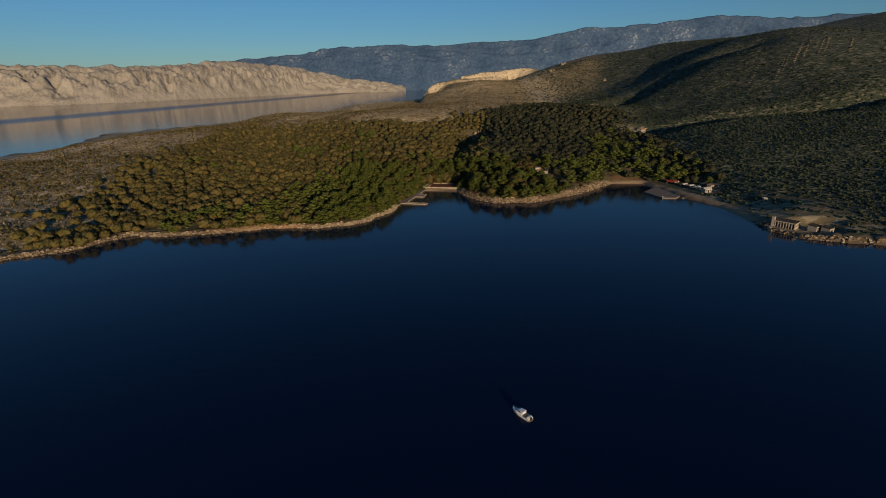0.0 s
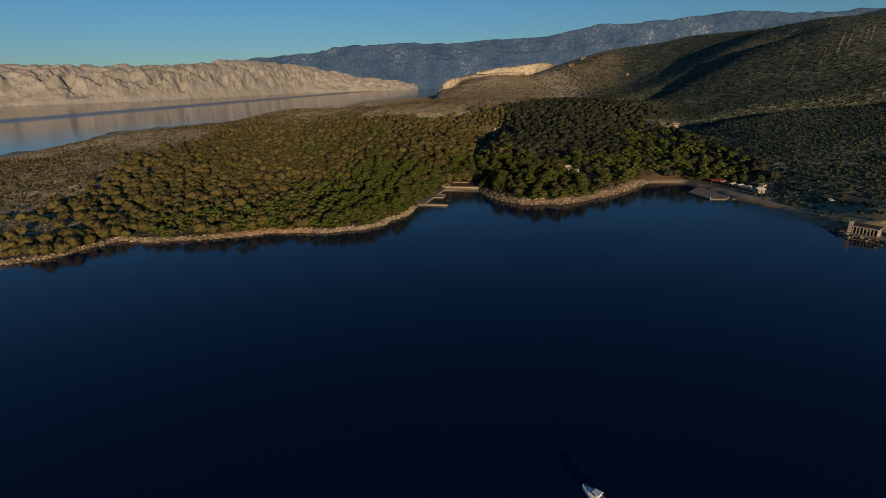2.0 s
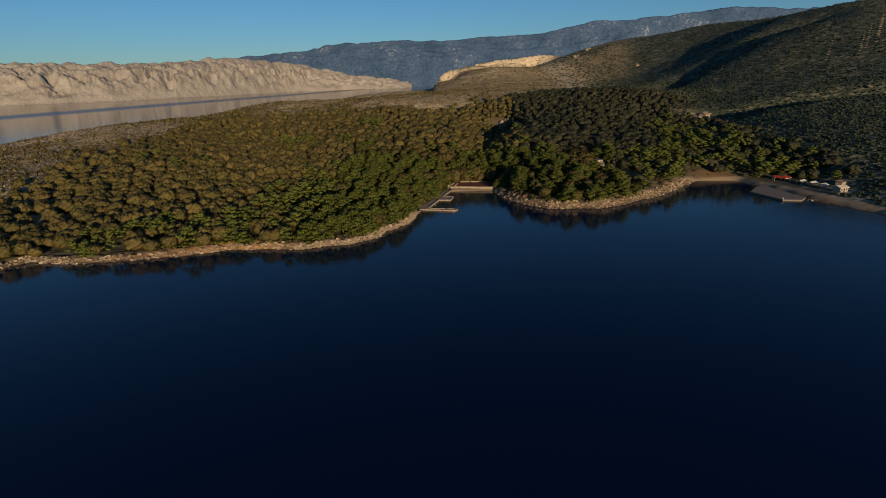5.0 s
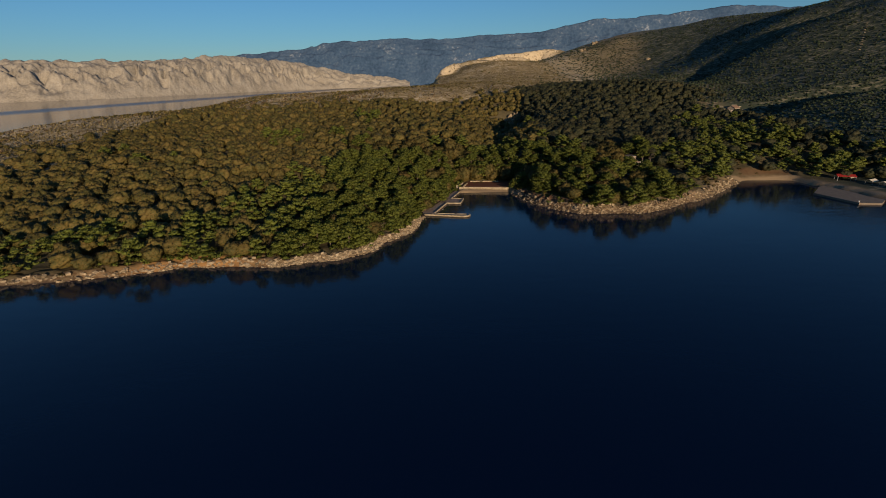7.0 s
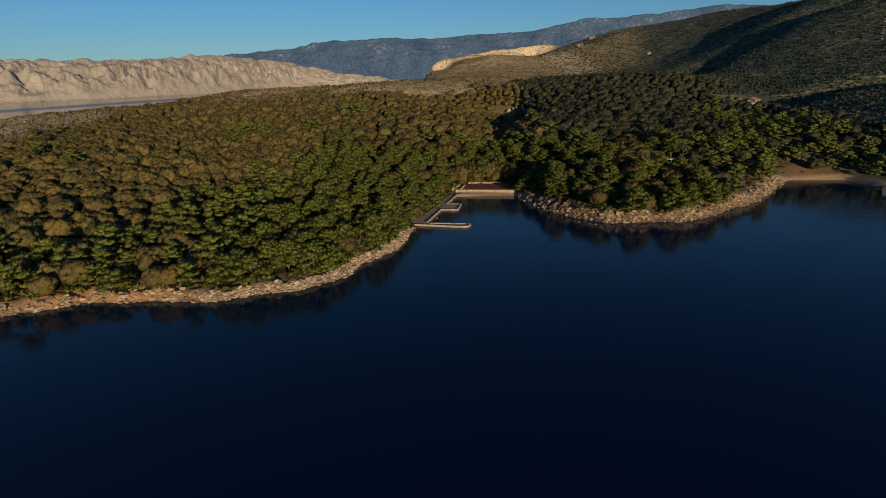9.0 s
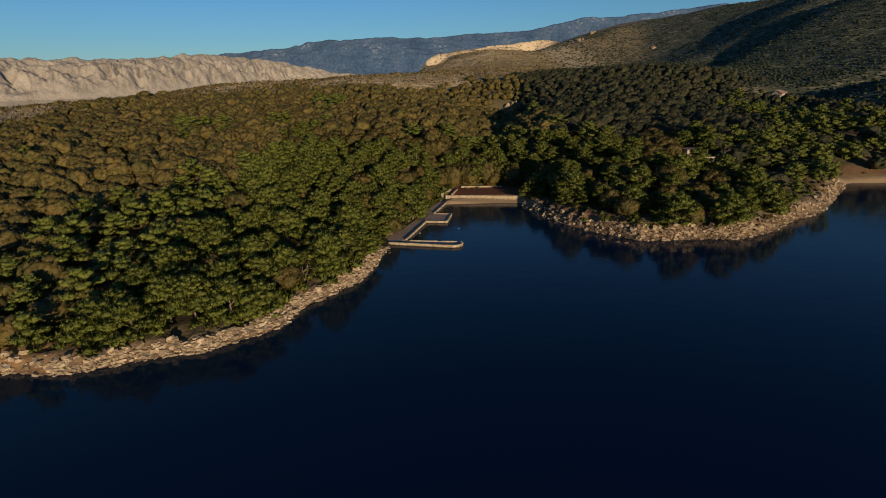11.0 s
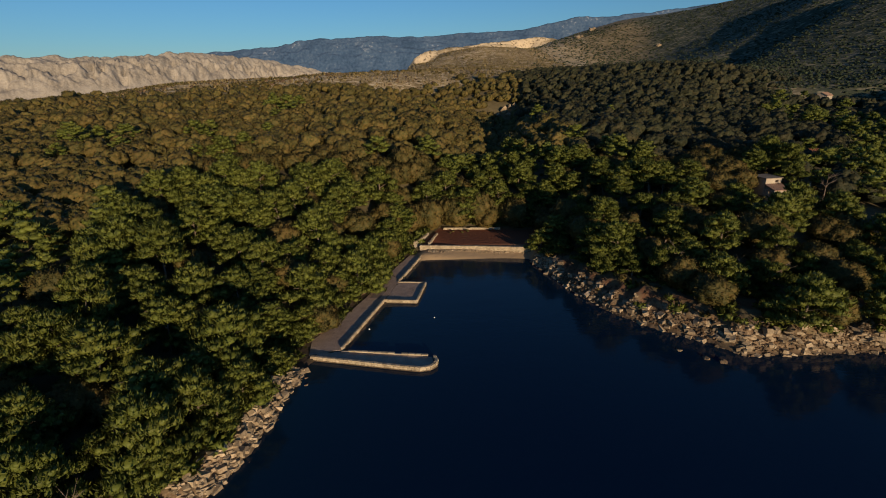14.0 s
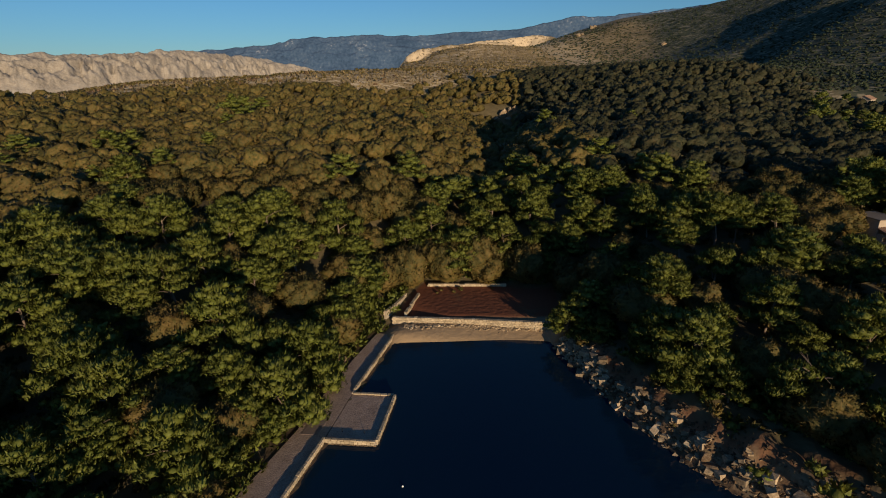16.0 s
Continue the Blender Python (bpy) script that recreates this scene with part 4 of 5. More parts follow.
# ---- shore rocks ----
def rock_mesh(n):
    r = np.random.default_rng(300 + n)
    v, f = blob(np.zeros(3), np.array([1.0, r.uniform(0.6, 0.9), r.uniform(0.42, 0.68)]), r, 0.26, True)
    for _ in range(9):  # flat broken faces
        way = r.normal(size=3)
        way /= np.linalg.norm(way)
        over = np.maximum(v @ way - r.uniform(0.42, 0.62), 0)
        v = v - over[:, None] * way
    return mesh_of("boulder", v, f, M_ROCK)


ROCKS = [rock_mesh(n) for n in range(8)]
LEDGES = [rock_mesh(n) for n in range(8, 14)]
for me in LEDGES:
    me.materials[0] = M_LEDGE


def shore_places(count, x0, x1, low, high, seed, y0=-120, y1=80):
    r = np.random.default_rng(seed)
    x, y = r.uniform(x0, x1, count * 60), r.uniform(y0, y1, count * 60)
    h, d = land(x, y)
    at_cove = (line_distance(x, y, WALK) < 3.6) & (d > -2) | (inside(x, y, TERRACE) > -1) | (inside(x, y, PLATFORM) > -1) | ((np.abs(x + 10) < 12.5) & (y > 40.5) & (y < 48))
    beach = line_distance(x, y, ((106, 57), (131, 56), (142, 18), (150, -10), (152, -44))) < 5
    ok = (d > low) & (d < high) & ~at_cove & ~beach
    return x[ok][:count], y[ok][:count], h[ok][:count], d[ok][:count], r


x, y, h, d, r = shore_places(190, -60, 60, -0.8, 2.2, 51, -50, 42)
for a, b, c, e in zip(x, y, h, d):
    s = (r.uniform(0.25, 0.6) if r.random() < (0.78 if a > 3 else 0.85) else r.uniform(0.65, 1.25)) * (0.6 if e < 0 else 1)
    ob = new("boulder", ROCKS[int(r.integers(8))])
    ob.matrix_world = Matrix.LocRotScale((a, b, max(c, -0.1) - s * 0.08), Euler((r.uniform(-0.4, 0.4), r.uniform(-0.4, 0.4), r.uniform(0, 6.3))), (s, s, s * r.uniform(0.55, 0.95)))
    tagged(ob, "pale angular limestone boulder at the water's edge", "boulder", "shore boulders")


def box_verts(x0, x1, y0, y1, z0, z1):
    v = np.array([(x0, y0, z0), (x1, y0, z0), (x1, y1, z0), (x0, y1, z0), (x0, y0, z1), (x1, y0, z1), (x1, y1, z1), (x0, y1, z1)], float)
    return v, np.array([(0, 3, 2, 1), (4, 5, 6, 7), (0, 1, 5, 4), (1, 2, 6, 5), (2, 3, 7, 6), (3, 0, 4, 7)])


def rubble(name, x, y, h, r, low, high, label, mat=M_ROCKS):
    """Broken angular blocks, tipped every way."""
    v, f = box_verts(-1, 1, -1, 1, -1, 1)
    n = len(x)
    s = low + (high - low) * r.random(n) ** 1.7
    u = v[None] * (1 + r.uniform(-0.3, 0.18, (n, 8, 3))) * s[:, None, None] * np.array([1, 0.78, 0.55]) * 0.85
    for i, j, spread in ((1, 2, 0.38), (0, 2, 0.38), (0, 1, 3.14)):
        a = r.uniform(-spread, spread, n)
        co, si = np.cos(a)[:, None], np.sin(a)[:, None]
        u[..., i], u[..., j] = u[..., i] * co - u[..., j] * si, u[..., i] * si + u[..., j] * co
    out = (u + np.stack([x, y, h + s * 0.18], 1)[:, None]).reshape(-1, 3)
    faces = (f[None] + (np.arange(n) * 8)[:, None, None]).reshape(-1, 4)
    return tagged(new(name, mesh_of(name, out, faces, mat)), label, "rocks", kind="stuff")


x, y, h, d, r = shore_places(2300, -76, 4, -0.1, 1.6, 52, -56, 44)
rubble("cove_rubble", x, y, np.maximum(h, -0.1), r, 0.10, 0.46, "pale broken limestone blocks along the cove bank", M_PALE)
x, y, h, d, r = shore_places(2600, 1.5, 68, -0.5, 1.3, 59, 0, 44)
west = x < 22 + 5 * r.normal(size=len(x))
rubble("bank_rubble", x[west], y[west], np.maximum(h, -0.15)[west], r, 0.06, 0.28, "rough brown broken rock below the pines", M_ROCKS)
rubble("bank_rubble", x[~west], y[~west], np.maximum(h, -0.15)[~west], r, 0.08, 0.36, "tan broken limestone below the headland ledges", M_TAN)
x, y, h, d, r = shore_places(2600, 1.5, 40, 0.4, 3.4, 60, 0, 44)
rubble("bank_rubble", x, y, h, r, 0.04, 0.2, "small brown stones on the earth bank", M_ROCKS)
x, y, h, d, r = shore_places(3600, -240, 200, -0.5, 2.0, 53, -120, 80)
rubble("shore_rubble", x, y, np.maximum(h, -0.1), r, 0.16, 0.7, "pale limestone rubble along the shore", M_PALE)
r = np.random.default_rng(54)
x = r.uniform(-20.5, 1.5, 520)
y = 45.0 + (x + 10) * -0.10 + r.normal(size=520) * 0.32 + 0.5 * (x > -16)
rubble("beach_stones", x, y, land(x, y)[0], r, 0.08, 0.24, "line of loose stones on the small beach", M_PALE)
r = np.random.default_rng(55)
x, y = r.uniform(-400, 20, 5200), r.uniform(-90, 420, 5200)
h, d = land(x, y)
ok = (d > 6) & (r.random(5200) < open_ground(x, y, d) ** 2 * 0.9 * smooth(rough_field(x, y, 30, 95, 3), -0.3, 0.3))
rubble("pasture_stones", x[ok], y[ok], h[ok], r, 0.4, 1.3, "pale stones strewn over dry pasture")

# bank boulders behind the walkway
r = np.random.default_rng(56)
for cx, cy, n, spread in ((-37.4, 12.0, 22, 1.8), (-33.0, 25.6, 16, 1.5), (-32.2, 28.6, 14, 1.5), (-30.2, 34.0, 16, 1.9), (-28.4, 38.0, 8, 1.2)):
    for _ in range(n):
        a, b = cx + r.normal() * spread * 0.55, cy + r.normal() * spread
        if line_distance(np.array([a]), np.array([b]), WALK)[0] < 2.7:
            a -= 1.9
        s = r.uniform(0.4, 1.0)
        ob = new("boulder", ROCKS[int(r.integers(8))])
        ob.matrix_world = Matrix.LocRotScale((a, b, ground_at(a, b) + s * 0.15), Euler((r.uniform(-0.5, 0.5), r.uniform(-0.5, 0.5), r.uniform(0, 6.3))), (s, s, s))
        tagged(ob, "pale limestone boulder on the bank above the walkway", "boulder", "bank boulders")
x, y, h, d, r = shore_places(95, 19, 66, 0.4, 1.6, 58, 0, 30)
for a, b, c in zip(x, y, h):
    s = r.uniform(0.5, 1.25)
    ob = new("rock_ledge", LEDGES[int(r.integers(6))])
    turn = math.atan2(ground_at(a + 0.8, b) - ground_at(a - 0.8, b), -(ground_at(a, b + 0.8) - ground_at(a, b - 0.8)))
    ob.matrix_world = Matrix.LocRotScale((a, b, c * 0.75 + 0.15), Euler((r.uniform(-0.2, 0.2), r.uniform(-0.2, 0.2), turn + r.normal() * 0.35)), (s * 1.5, s * r.uniform(0.4, 0.6), r.uniform(0.4, 0.8)))
    tagged(ob, "weathered warm limestone ledge above the waterline", "rock ledge", "rock ledges")
for a, b, s in ((-34.5, -1.2, 0.35), (-34.9, 0.3, 0.3), (17.0, 2.6, 0.6), (18.6, 1.4, 0.7), (14.6, 4.6, 0.5)):
    ob = new("boulder", ROCKS[2])
    ob.matrix_world = Matrix.LocRotScale((a, b, -0.05), Euler((0.2, 0.1, a)), (s, s, s * 0.8))
    tagged(ob, "small rock standing out of the water", "boulder", "shore boulders")


# ---- building blocks ----
def boxes_mesh(name, boxes, mat, bevel=0.02):
    """One part out of several boxes (x0, x1, y0, y1, z0, z1), with softened edges."""
    bm = bmesh.new()
    for b in boxes:
        v, f = box_verts(*b)
        vs = [bm.verts.new(p) for p in v]
        for q in f:
            bm.faces.new([vs[k] for k in q])
    if bevel:
        bmesh.ops.bevel(bm, geom=bm.edges[:], offset=bevel, segments=1, affect="EDGES", profile=0.5)
    me = bpy.data.meshes.new(name)
    bm.to_mesh(me)
    bm.free()
    me.materials.append(mat)
    return me


def prism_mesh(name, outline, z0, z1, mat, bevel=0.03):
    """An upright slab over an outline."""
    bm = bmesh.new()
    low = [bm.verts.new((x, y, z0)) for x, y in outline]
    high = [bm.verts.new((x, y, z1)) for x, y in outline]
    n = len(outline)
    bm.faces.new(high)
    bm.faces.new(low[::-1])
    for k in range(n):
        bm.faces.new((low[k], low[(k + 1) % n], high[(k + 1) % n], high[k]))
    bmesh.ops.recalc_face_normals(bm, faces=bm.faces[:])
    if bevel:
        bmesh.ops.bevel(bm, geom=[e for e in bm.edges if all(abs(v.co.z - z1) < 1e-4 for v in e.verts)], offset=bevel, segments=1, affect="EDGES", profile=0.5)
    me = bpy.data.meshes.new(name)
    bm.to_mesh(me)
    bm.free()
    me.materials.append(mat)
    return me


def walls_with_holes(length, height, thick, holes):
    """Boxes of a wall along x, with openings (x0, x1, z0, z1) right through it."""
    xs = sorted({0, length, *(h[0] for h in holes), *(h[1] for h in holes)})
    out = []
    for a, b in zip(xs[:-1], xs[1:]):
        z = 0.0
        for h in sorted((h for h in holes if h[0] < (a + b) / 2 < h[1]), key=lambda h: h[2]):
            if h[2] > z:
                out.append((a, b, 0, thick, z, h[2]))
            z = h[3]
        if z < height:
            out.append((a, b, 0, thick, z, height))
    return out


def stone_unit(n, mat):
    r = np.random.default_rng(400 + n)
    bm = bmesh.new()
    bmesh.ops.create_cube(bm, size=1)
    bmesh.ops.bevel(bm, geom=bm.edges[:], offset=0.09, segments=1, affect="EDGES", profile=0.5)
    for v in bm.verts:
        v.co += Vector(r.normal(size=3) * 0.025)
    me = bpy.data.meshes.new("stone")
    bm.to_mesh(me)
    bm.free()
    me.materials.append(mat)
    return me


STONES = [stone_unit(n, M_STONE) for n in range(6)]
WET_STONES = [stone_unit(n, M_WEED) for n in range(6)]
stone_rng = np.random.default_rng(77)


def stone_piece(parent, at, turn, size, wet=False):
    ob = new("stone", (WET_STONES if wet else STONES)[int(stone_rng.integers(6))])
    ob.parent = parent
    ob.matrix_basis = Matrix.LocRotScale(at, Euler((0, 0, turn)), size)


def along(points, step):
    """Places and headings every step or so along a line."""
    pts = [Vector((*p, 0)) for p in points]
    out = []
    for a, b in zip(pts[:-1], pts[1:]):
        n = max(1, round((b - a).length / step))
        for k in range(n):
            out.append((a.lerp(b, (k + 0.5) / n), math.atan2(b.y - a.y, b.x - a.x), (b - a).length / n))
    return out


def masonry(parent, points, width, z0, z1, cope=0.85, courses=0, face=-1, missing=0.0):
    """A stone wall: a mortar core, coping stones and courses of face stones on one side (face 1: to the left of the line)."""
    pts = [Vector((*p, 0)) for p in points]
    v, f = [], []
    for n, p in enumerate(pts):
        way = (pts[min(n + 1, len(pts) - 1)] - pts[max(n - 1, 0)]).normalized()
        side = Vector((-way.y, way.x, 0)) * (width / 2 - 0.05)
        for q, z in ((p - side, z0), (p + side, z0), (p + side, z1 - 0.12), (p - side, z1 - 0.12)):
            v.append((q.x, q.y, z))
    for n in range(len(pts) - 1):
        a, b = 4 * n, 4 * n + 4
        f += [(a + k, a + (k + 1) % 4, b + (k + 1) % 4, b + k) for k in range(4)]
    f += [(0, 1, 2, 3), tuple(4 * (len(pts) - 1) + k for k in (3, 2, 1, 0))]
    part("core", mesh_of("core", v, f, M_MORTAR), parent)
    for p, turn, long in along(points, cope):
        if stone_rng.random() < missing:
            continue
        stone_piece(parent, (p.x, p.y, z1 - 0.06 + stone_rng.normal() * 0.012), turn + stone_rng.normal() * 0.02, (long * 0.96, width + 0.06, 0.17))
    high = (z1 - 0.14 - max(z0, -0.2)) / max(courses, 1)
    for c in range(courses):
        for n, (p, turn, long) in enumerate(along(points, 0.46)):
            off = Vector((-math.sin(turn), math.cos(turn), 0)) * face * (width / 2 - 0.04 + stone_rng.normal() * 0.015)
            shift = Vector((math.cos(turn), math.sin(turn), 0)) * long * (0.25 if c % 2 else -0.2)
            q = p + off + shift
            stone_piece(parent, (q.x, q.y, z1 - 0.14 - (c + 0.5) * high), turn, (long * stone_rng.uniform(0.8, 0.97), 0.16, high * 0.9), z0 < 0 and c == courses - 1)


# ---- the cove ----
pier = tagged(new("pier"), "low stone pier with pale parapets and a dark sunken deck", "pier")
part("deck", prism_mesh("pier_deck", ((-35.2, 4.7), (-22.5, 1.7), (-19.6, 1.5), (-18.6, 2.6), (-19.0, 4.2), (-31.5, 6.0), (-34.4, 6.8)), -1.5, 0.24, M_GRAVEL), pier, "dark gravel deck")
masonry(pier, ((-35.4, 4.6), (-29, 3.1), (-22.5, 1.55), (-20.5, 1.15), (-19.2, 1.4), (-18.45, 2.2), (-18.3, 3.1), (-18.7, 4.0)), 0.34, -1.5, 0.62, 0.6, 2, -1)
masonry(pier, ((-31.5, 6.15), (-25, 5.25), (-19.5, 4.4)), 0.28, -1.5, 0.48, 0.9, 2, 1, 0.15)

walkway = tagged(new("pavement", prism_mesh("pavement", ((-35.8, 5.2), (-34.4, 6.0), (-31.7, 6.5), (-27.4, 22.5), (-25.7, 30.1), (-21.9, 44.4), (-24.3, 45.2), (-26.6, 38.5), (-29.0, 30.5), (-30.6, 24.0), (-33.8, 15.0), (-36.4, 9.4)), -1.0, 0.32, M_GRAVEL)), "gravel walkway along the cove, mauve brown", "walkway", kind="structure")
tagged(new("concrete_slab", prism_mesh("concrete_slab", ((-30.0, 23.4), (-28.2, 23.2), (-27.4, 26.4), (-29.2, 26.6)), 0.30, 0.35, M_SLAB, 0.01)), "worn concrete slab set in the gravel walkway", "slab")

wall = tagged(new("seawall"), "pale stone seawall beside the gravel walkway", "seawall", "cove seawalls")
masonry(wall, ((-31.6, 6.5), (-27.3, 22.5)), 0.25, -1.5, 0.64, 0.62, 2, -1)
wall = tagged(new("seawall"), "stone seawall running from the platform to the beach", "seawall", "cove seawalls")
masonry(wall, ((-25.6, 30.3), (-23.6, 37.4), (-21.6, 45.0)), 0.27, -1.5, 0.62, 0.6, 2, -1, 0.1)

platform = tagged(new("landing_platform"), "square gravel landing with low stone edges", "landing")
part("deck", prism_mesh("platform_deck", PLATFORM, -1.5, 0.335, M_GRAVEL), platform, "gravel deck")
masonry(platform, ((-27.2, 22.3), (-21.9, 21.7)), 0.25, -1.5, 0.60, 0.7, 2, -1)
masonry(platform, ((-21.8, 21.8), (-20.5, 29.6)), 0.25, -1.5, 0.60, 0.7, 2, -1)
masonry(platform, ((-20.6, 29.7), (-25.5, 30.3)), 0.28, -1.5, 0.50, 0.85, 2, -1)

wall = tagged(new("retaining_wall"), "cream stone retaining wall behind the small beach", "wall")
masonry(wall, ((-22.2, 47.6), (-10.9, 46.3), (-0.8, 44.7), (3.2, 44.2)), 0.5, 0.1, 1.68, 0.55, 5, -1)
wall = tagged(new("terrace_wall"), "low crumbling stone wall at the back of the terrace", "wall", "terrace walls")
masonry(wall, ((-17.0, 59.1), (-3.6, 58.2)), 0.45, 1.3, 2.1, 0.9, 2, -1, 0.12)
wall = tagged(new("terrace_wall"), "short stone wall dividing the red earth terrace", "wall", "terrace walls")
masonry(wall, ((-20.3, 48.4), (-18.5, 55.5)), 0.4, 1.3, 1.95, 0.9, 2, -1, 0.1)
wall = tagged(new("terrace_wall"), "short stepped stone wall beside the terrace", "wall", "terrace walls")
masonry(wall, ((-23.4, 48.4), (-21.6, 51.8), (-20.6, 55.0)), 0.45, 0.9, 2.2, 0.9, 2, 1, 0.15)

r = np.random.default_rng(61)
for k in range(9):
    a, b = r.uniform(-16, -4), r.uniform(55.6, 57.6)
    s = r.uniform(0.35, 0.7)
    if k == 0:
        shrub = leaf_mesh("shrub", lobed_crown(r, 1.1, 0.75, 8, 14, 7, 90, 0.16), M_OAK)
    ob = new("shrub", shrub)
    ob.matrix_world = Matrix.LocRotScale((a, b, 1.55), Euler((0, 0, a)), (s, s, s))
    tagged(ob, "small dry shrub on the red earth terrace", "shrub", "terrace shrubs")

for x, y in ((-25.6, 23.6), (-23.2, 23.2)):
    post = new("iron_post", mesh_of("iron_post", *tube([(0, 0, 0), (0, 0, 0.2), (0, 0, 0.4)], [0.035, 0.03, 0.03], 8), M_DARK, True))
    post.location = (x, y, 0.32)
    tagged(post, "thin rusty iron post on the landing", "post", "landing posts")


def ball(name, at, size, mat, label, category):
    bm = bmesh.new()
    bmesh.ops.create_uvsphere(bm, u_segments=14, v_segments=9, radius=size)
    for v in bm.verts:
        v.co.z *= 0.85
    bmesh.ops.translate(bm, verts=bmesh.ops.create_cone(bm, segments=8, radius1=size * 0.25, radius2=size * 0.2, depth=size * 0.5, cap_ends=True)["verts"], vec=(0, 0, size * 0.95))
    me = bpy.data.meshes.new(name)
    bm.to_mesh(me)
    bm.free()
    me.materials.append(mat)
    ob = new(name, me)
    ob.location = at
    return tagged(ob, label, category, "mooring buoys")


ball("mooring_buoy", (-18.8, 16.2, 0.03), 0.10, M_WHITE, "small white mooring buoy floating in the cove", "buoy")
ball("mooring_buoy", (-28.6, 12.9, 0.04), 0.13, M_WHITE, "white mooring buoy beside the seawall", "buoy")


# ---- houses ----
def house_part(name, parent, boxes, mat, at=(0, 0, 0), turn=0, bevel=0.02, label=""):
    ob = part(name, boxes_mesh(name, boxes, mat, bevel), parent, label)
    ob.matrix_basis = Matrix.Translation(at) @ Matrix.Rotation(turn, 4, "Z")
    return ob


def four_walls(parent, at, w, d, h, front=(), right=(), left=(), back=(), mat=None, thick=0.3, z=0.0):
    """Walls round a floor w by d: front along -y, with their openings."""
    mat = mat or M_RENDER
    x, y = at
    house_part("wall", parent, walls_with_holes(w, h, thick, front), mat, (x, y, z), 0)
    house_part("wall", parent, walls_with_holes(w, h, thick, back), mat, (x, y + d - thick, z), 0)
    house_part("wall", parent, walls_with_holes(d - 2 * thick, h, thick, left), mat, (x + thick, y + thick, z), math.pi / 2)
    house_part("wall", parent, walls_with_holes(d - 2 * thick, h, thick, right), mat, (x + w, y + thick, z), math.pi / 2)
    for (a, b, low, high) in front:
        if high - low < 1.6:
            house_part("window_frame", parent, [(a, a + 0.07, 0.12, 0.18, low, high), (b - 0.07, b, 0.12, 0.18, low, high), (a, b, 0.12, 0.18, high - 0.07, high), (a, b, 0.12, 0.18, low, low + 0.07), ((a + b) / 2 - 0.03, (a + b) / 2 + 0.03, 0.12, 0.18, low, high)], M_BARK, (x, y, z), 0, 0)
    house_part("floor_slab", parent, [(x, x + w, y, y + d, z - 1.6, z + 0.06)], M_CONCRETE)


def slope_roof(parent, x0, x1, y0, y1, z0, z1, mat, thick=0.16, name="roof"):
    """A single pitch that rises from the front to the back."""
    v = np.array([(x0, y0, z0), (x1, y0, z0), (x1, y1, z1), (x0, y1, z1), (x0, y0, z0 + thick), (x1, y0, z0 + thick), (x1, y1, z1 + thick), (x0, y1, z1 + thick)])
    roof = part(name, mesh_of(name, v, box_verts(0, 1, 0, 1, 0, 1)[1], mat), parent)
    n = int((x1 - x0) / 0.45)
    rise = (z1 - z0) / (y1 - y0)
    for k in range(n):
        x = x0 + (k + 0.5) * (x1 - x0) / n
        tile = mesh_of("roof_course", *tube([(0, 0, 0), (0, (y1 - y0) / 2, rise * (y1 - y0) / 2), (0, y1 - y0, rise * (y1 - y0))], [0.11, 0.11, 0.11], 6), mat)
        part("roof_course", tile, roof).location = (x, y0, z0 + thick)
    return roof


def gable_roof(parent, x0, x1, y0, y1, z, rise, mat, over=0.3):
    m = (y0 + y1) / 2
    for a, b in ((y0 - over, m), (y1 + over, m)):
        slope_roof(parent, x0 - over, x1 + over, a, b, z - over * rise / (m - y0), z + rise, mat) if b > a else None
    low = z - over * rise / (m - y0)
    v = np.array([(x0 - over, y1 + over, low), (x1 + over, y1 + over, low), (x1 + over, m, z + rise), (x0 - over, m, z + rise)])
    v = np.concatenate([v, v + (0, 0, 0.16)])
    part("roof", mesh_of("roof", v, box_verts(0, 1, 0, 1, 0, 1)[1], mat), parent)
    g = np.array([(x0, y0, z), (x0, y1, z), (x0, m, z + rise), (x0 + 0.3, y0, z), (x0 + 0.3, y1, z), (x0 + 0.3, m, z + rise)])
    tri = [(0, 1, 2), (5, 4, 3), (0, 3, 4, 1), (1, 4, 5, 2), (2, 5, 3, 0)]
    part("gable", mesh_of("gable", g, tri, M_RENDER), parent)
    part("gable", mesh_of("gable", g + (x1 - x0 - 0.3, 0, 0), tri, M_RENDER), parent)


def place_house(name, x, y, turn, label, sink=0.0, z=None):
    h = tagged(new(name), label, "house")
    h.matrix_world = pose(x, y, (ground_at(x, y) if z is None else z) - sink, 0, 0, turn)
    return h


# flat-roofed house in the pine wood
HZ = ground_at(*HOUSE_PAD) + 0.2
home = place_house("flat_roofed_house", 55.2, 55.0, 9, "cream flat-roofed house with a low annex in the woods", z=HZ)
four_walls(home, (0, 0), 3.9, 4.4, 3.85, front=((2.4, 3.1, 2.9, 3.5),), right=((1.2, 2.2, 2.3, 3.3),), left=())
house_part("roof_slab", home, [(-0.25, 4.15, -0.25, 4.65, 3.85, 4.0)], M_CONCRETE, label="weathered concrete roof slab")
four_walls(home, (0.1, -2.7), 3.7, 2.7, 1.65, front=((0.5, 1.3, 0.05, 1.5), (2.1, 3.0, 0.6, 1.35)), left=((0.6, 1.5, 0.6, 1.35),))
slope_roof(home, -0.1, 4.0, -3.0, -0.01, 1.65, 2.5, M_ROOF)
house_part("yard_wall", home, walls_with_holes(4.4, 1.7, 0.3, ((0.5, 1.0, 0.6, 1.3), (1.5, 2.0, 0.6, 1.3), (2.5, 3.0, 0.6, 1.3), (3.4, 3.9, 0.6, 1.3))), M_RENDER, (3.9, -2.4, 0), 0, label="cream wall pierced by openings")
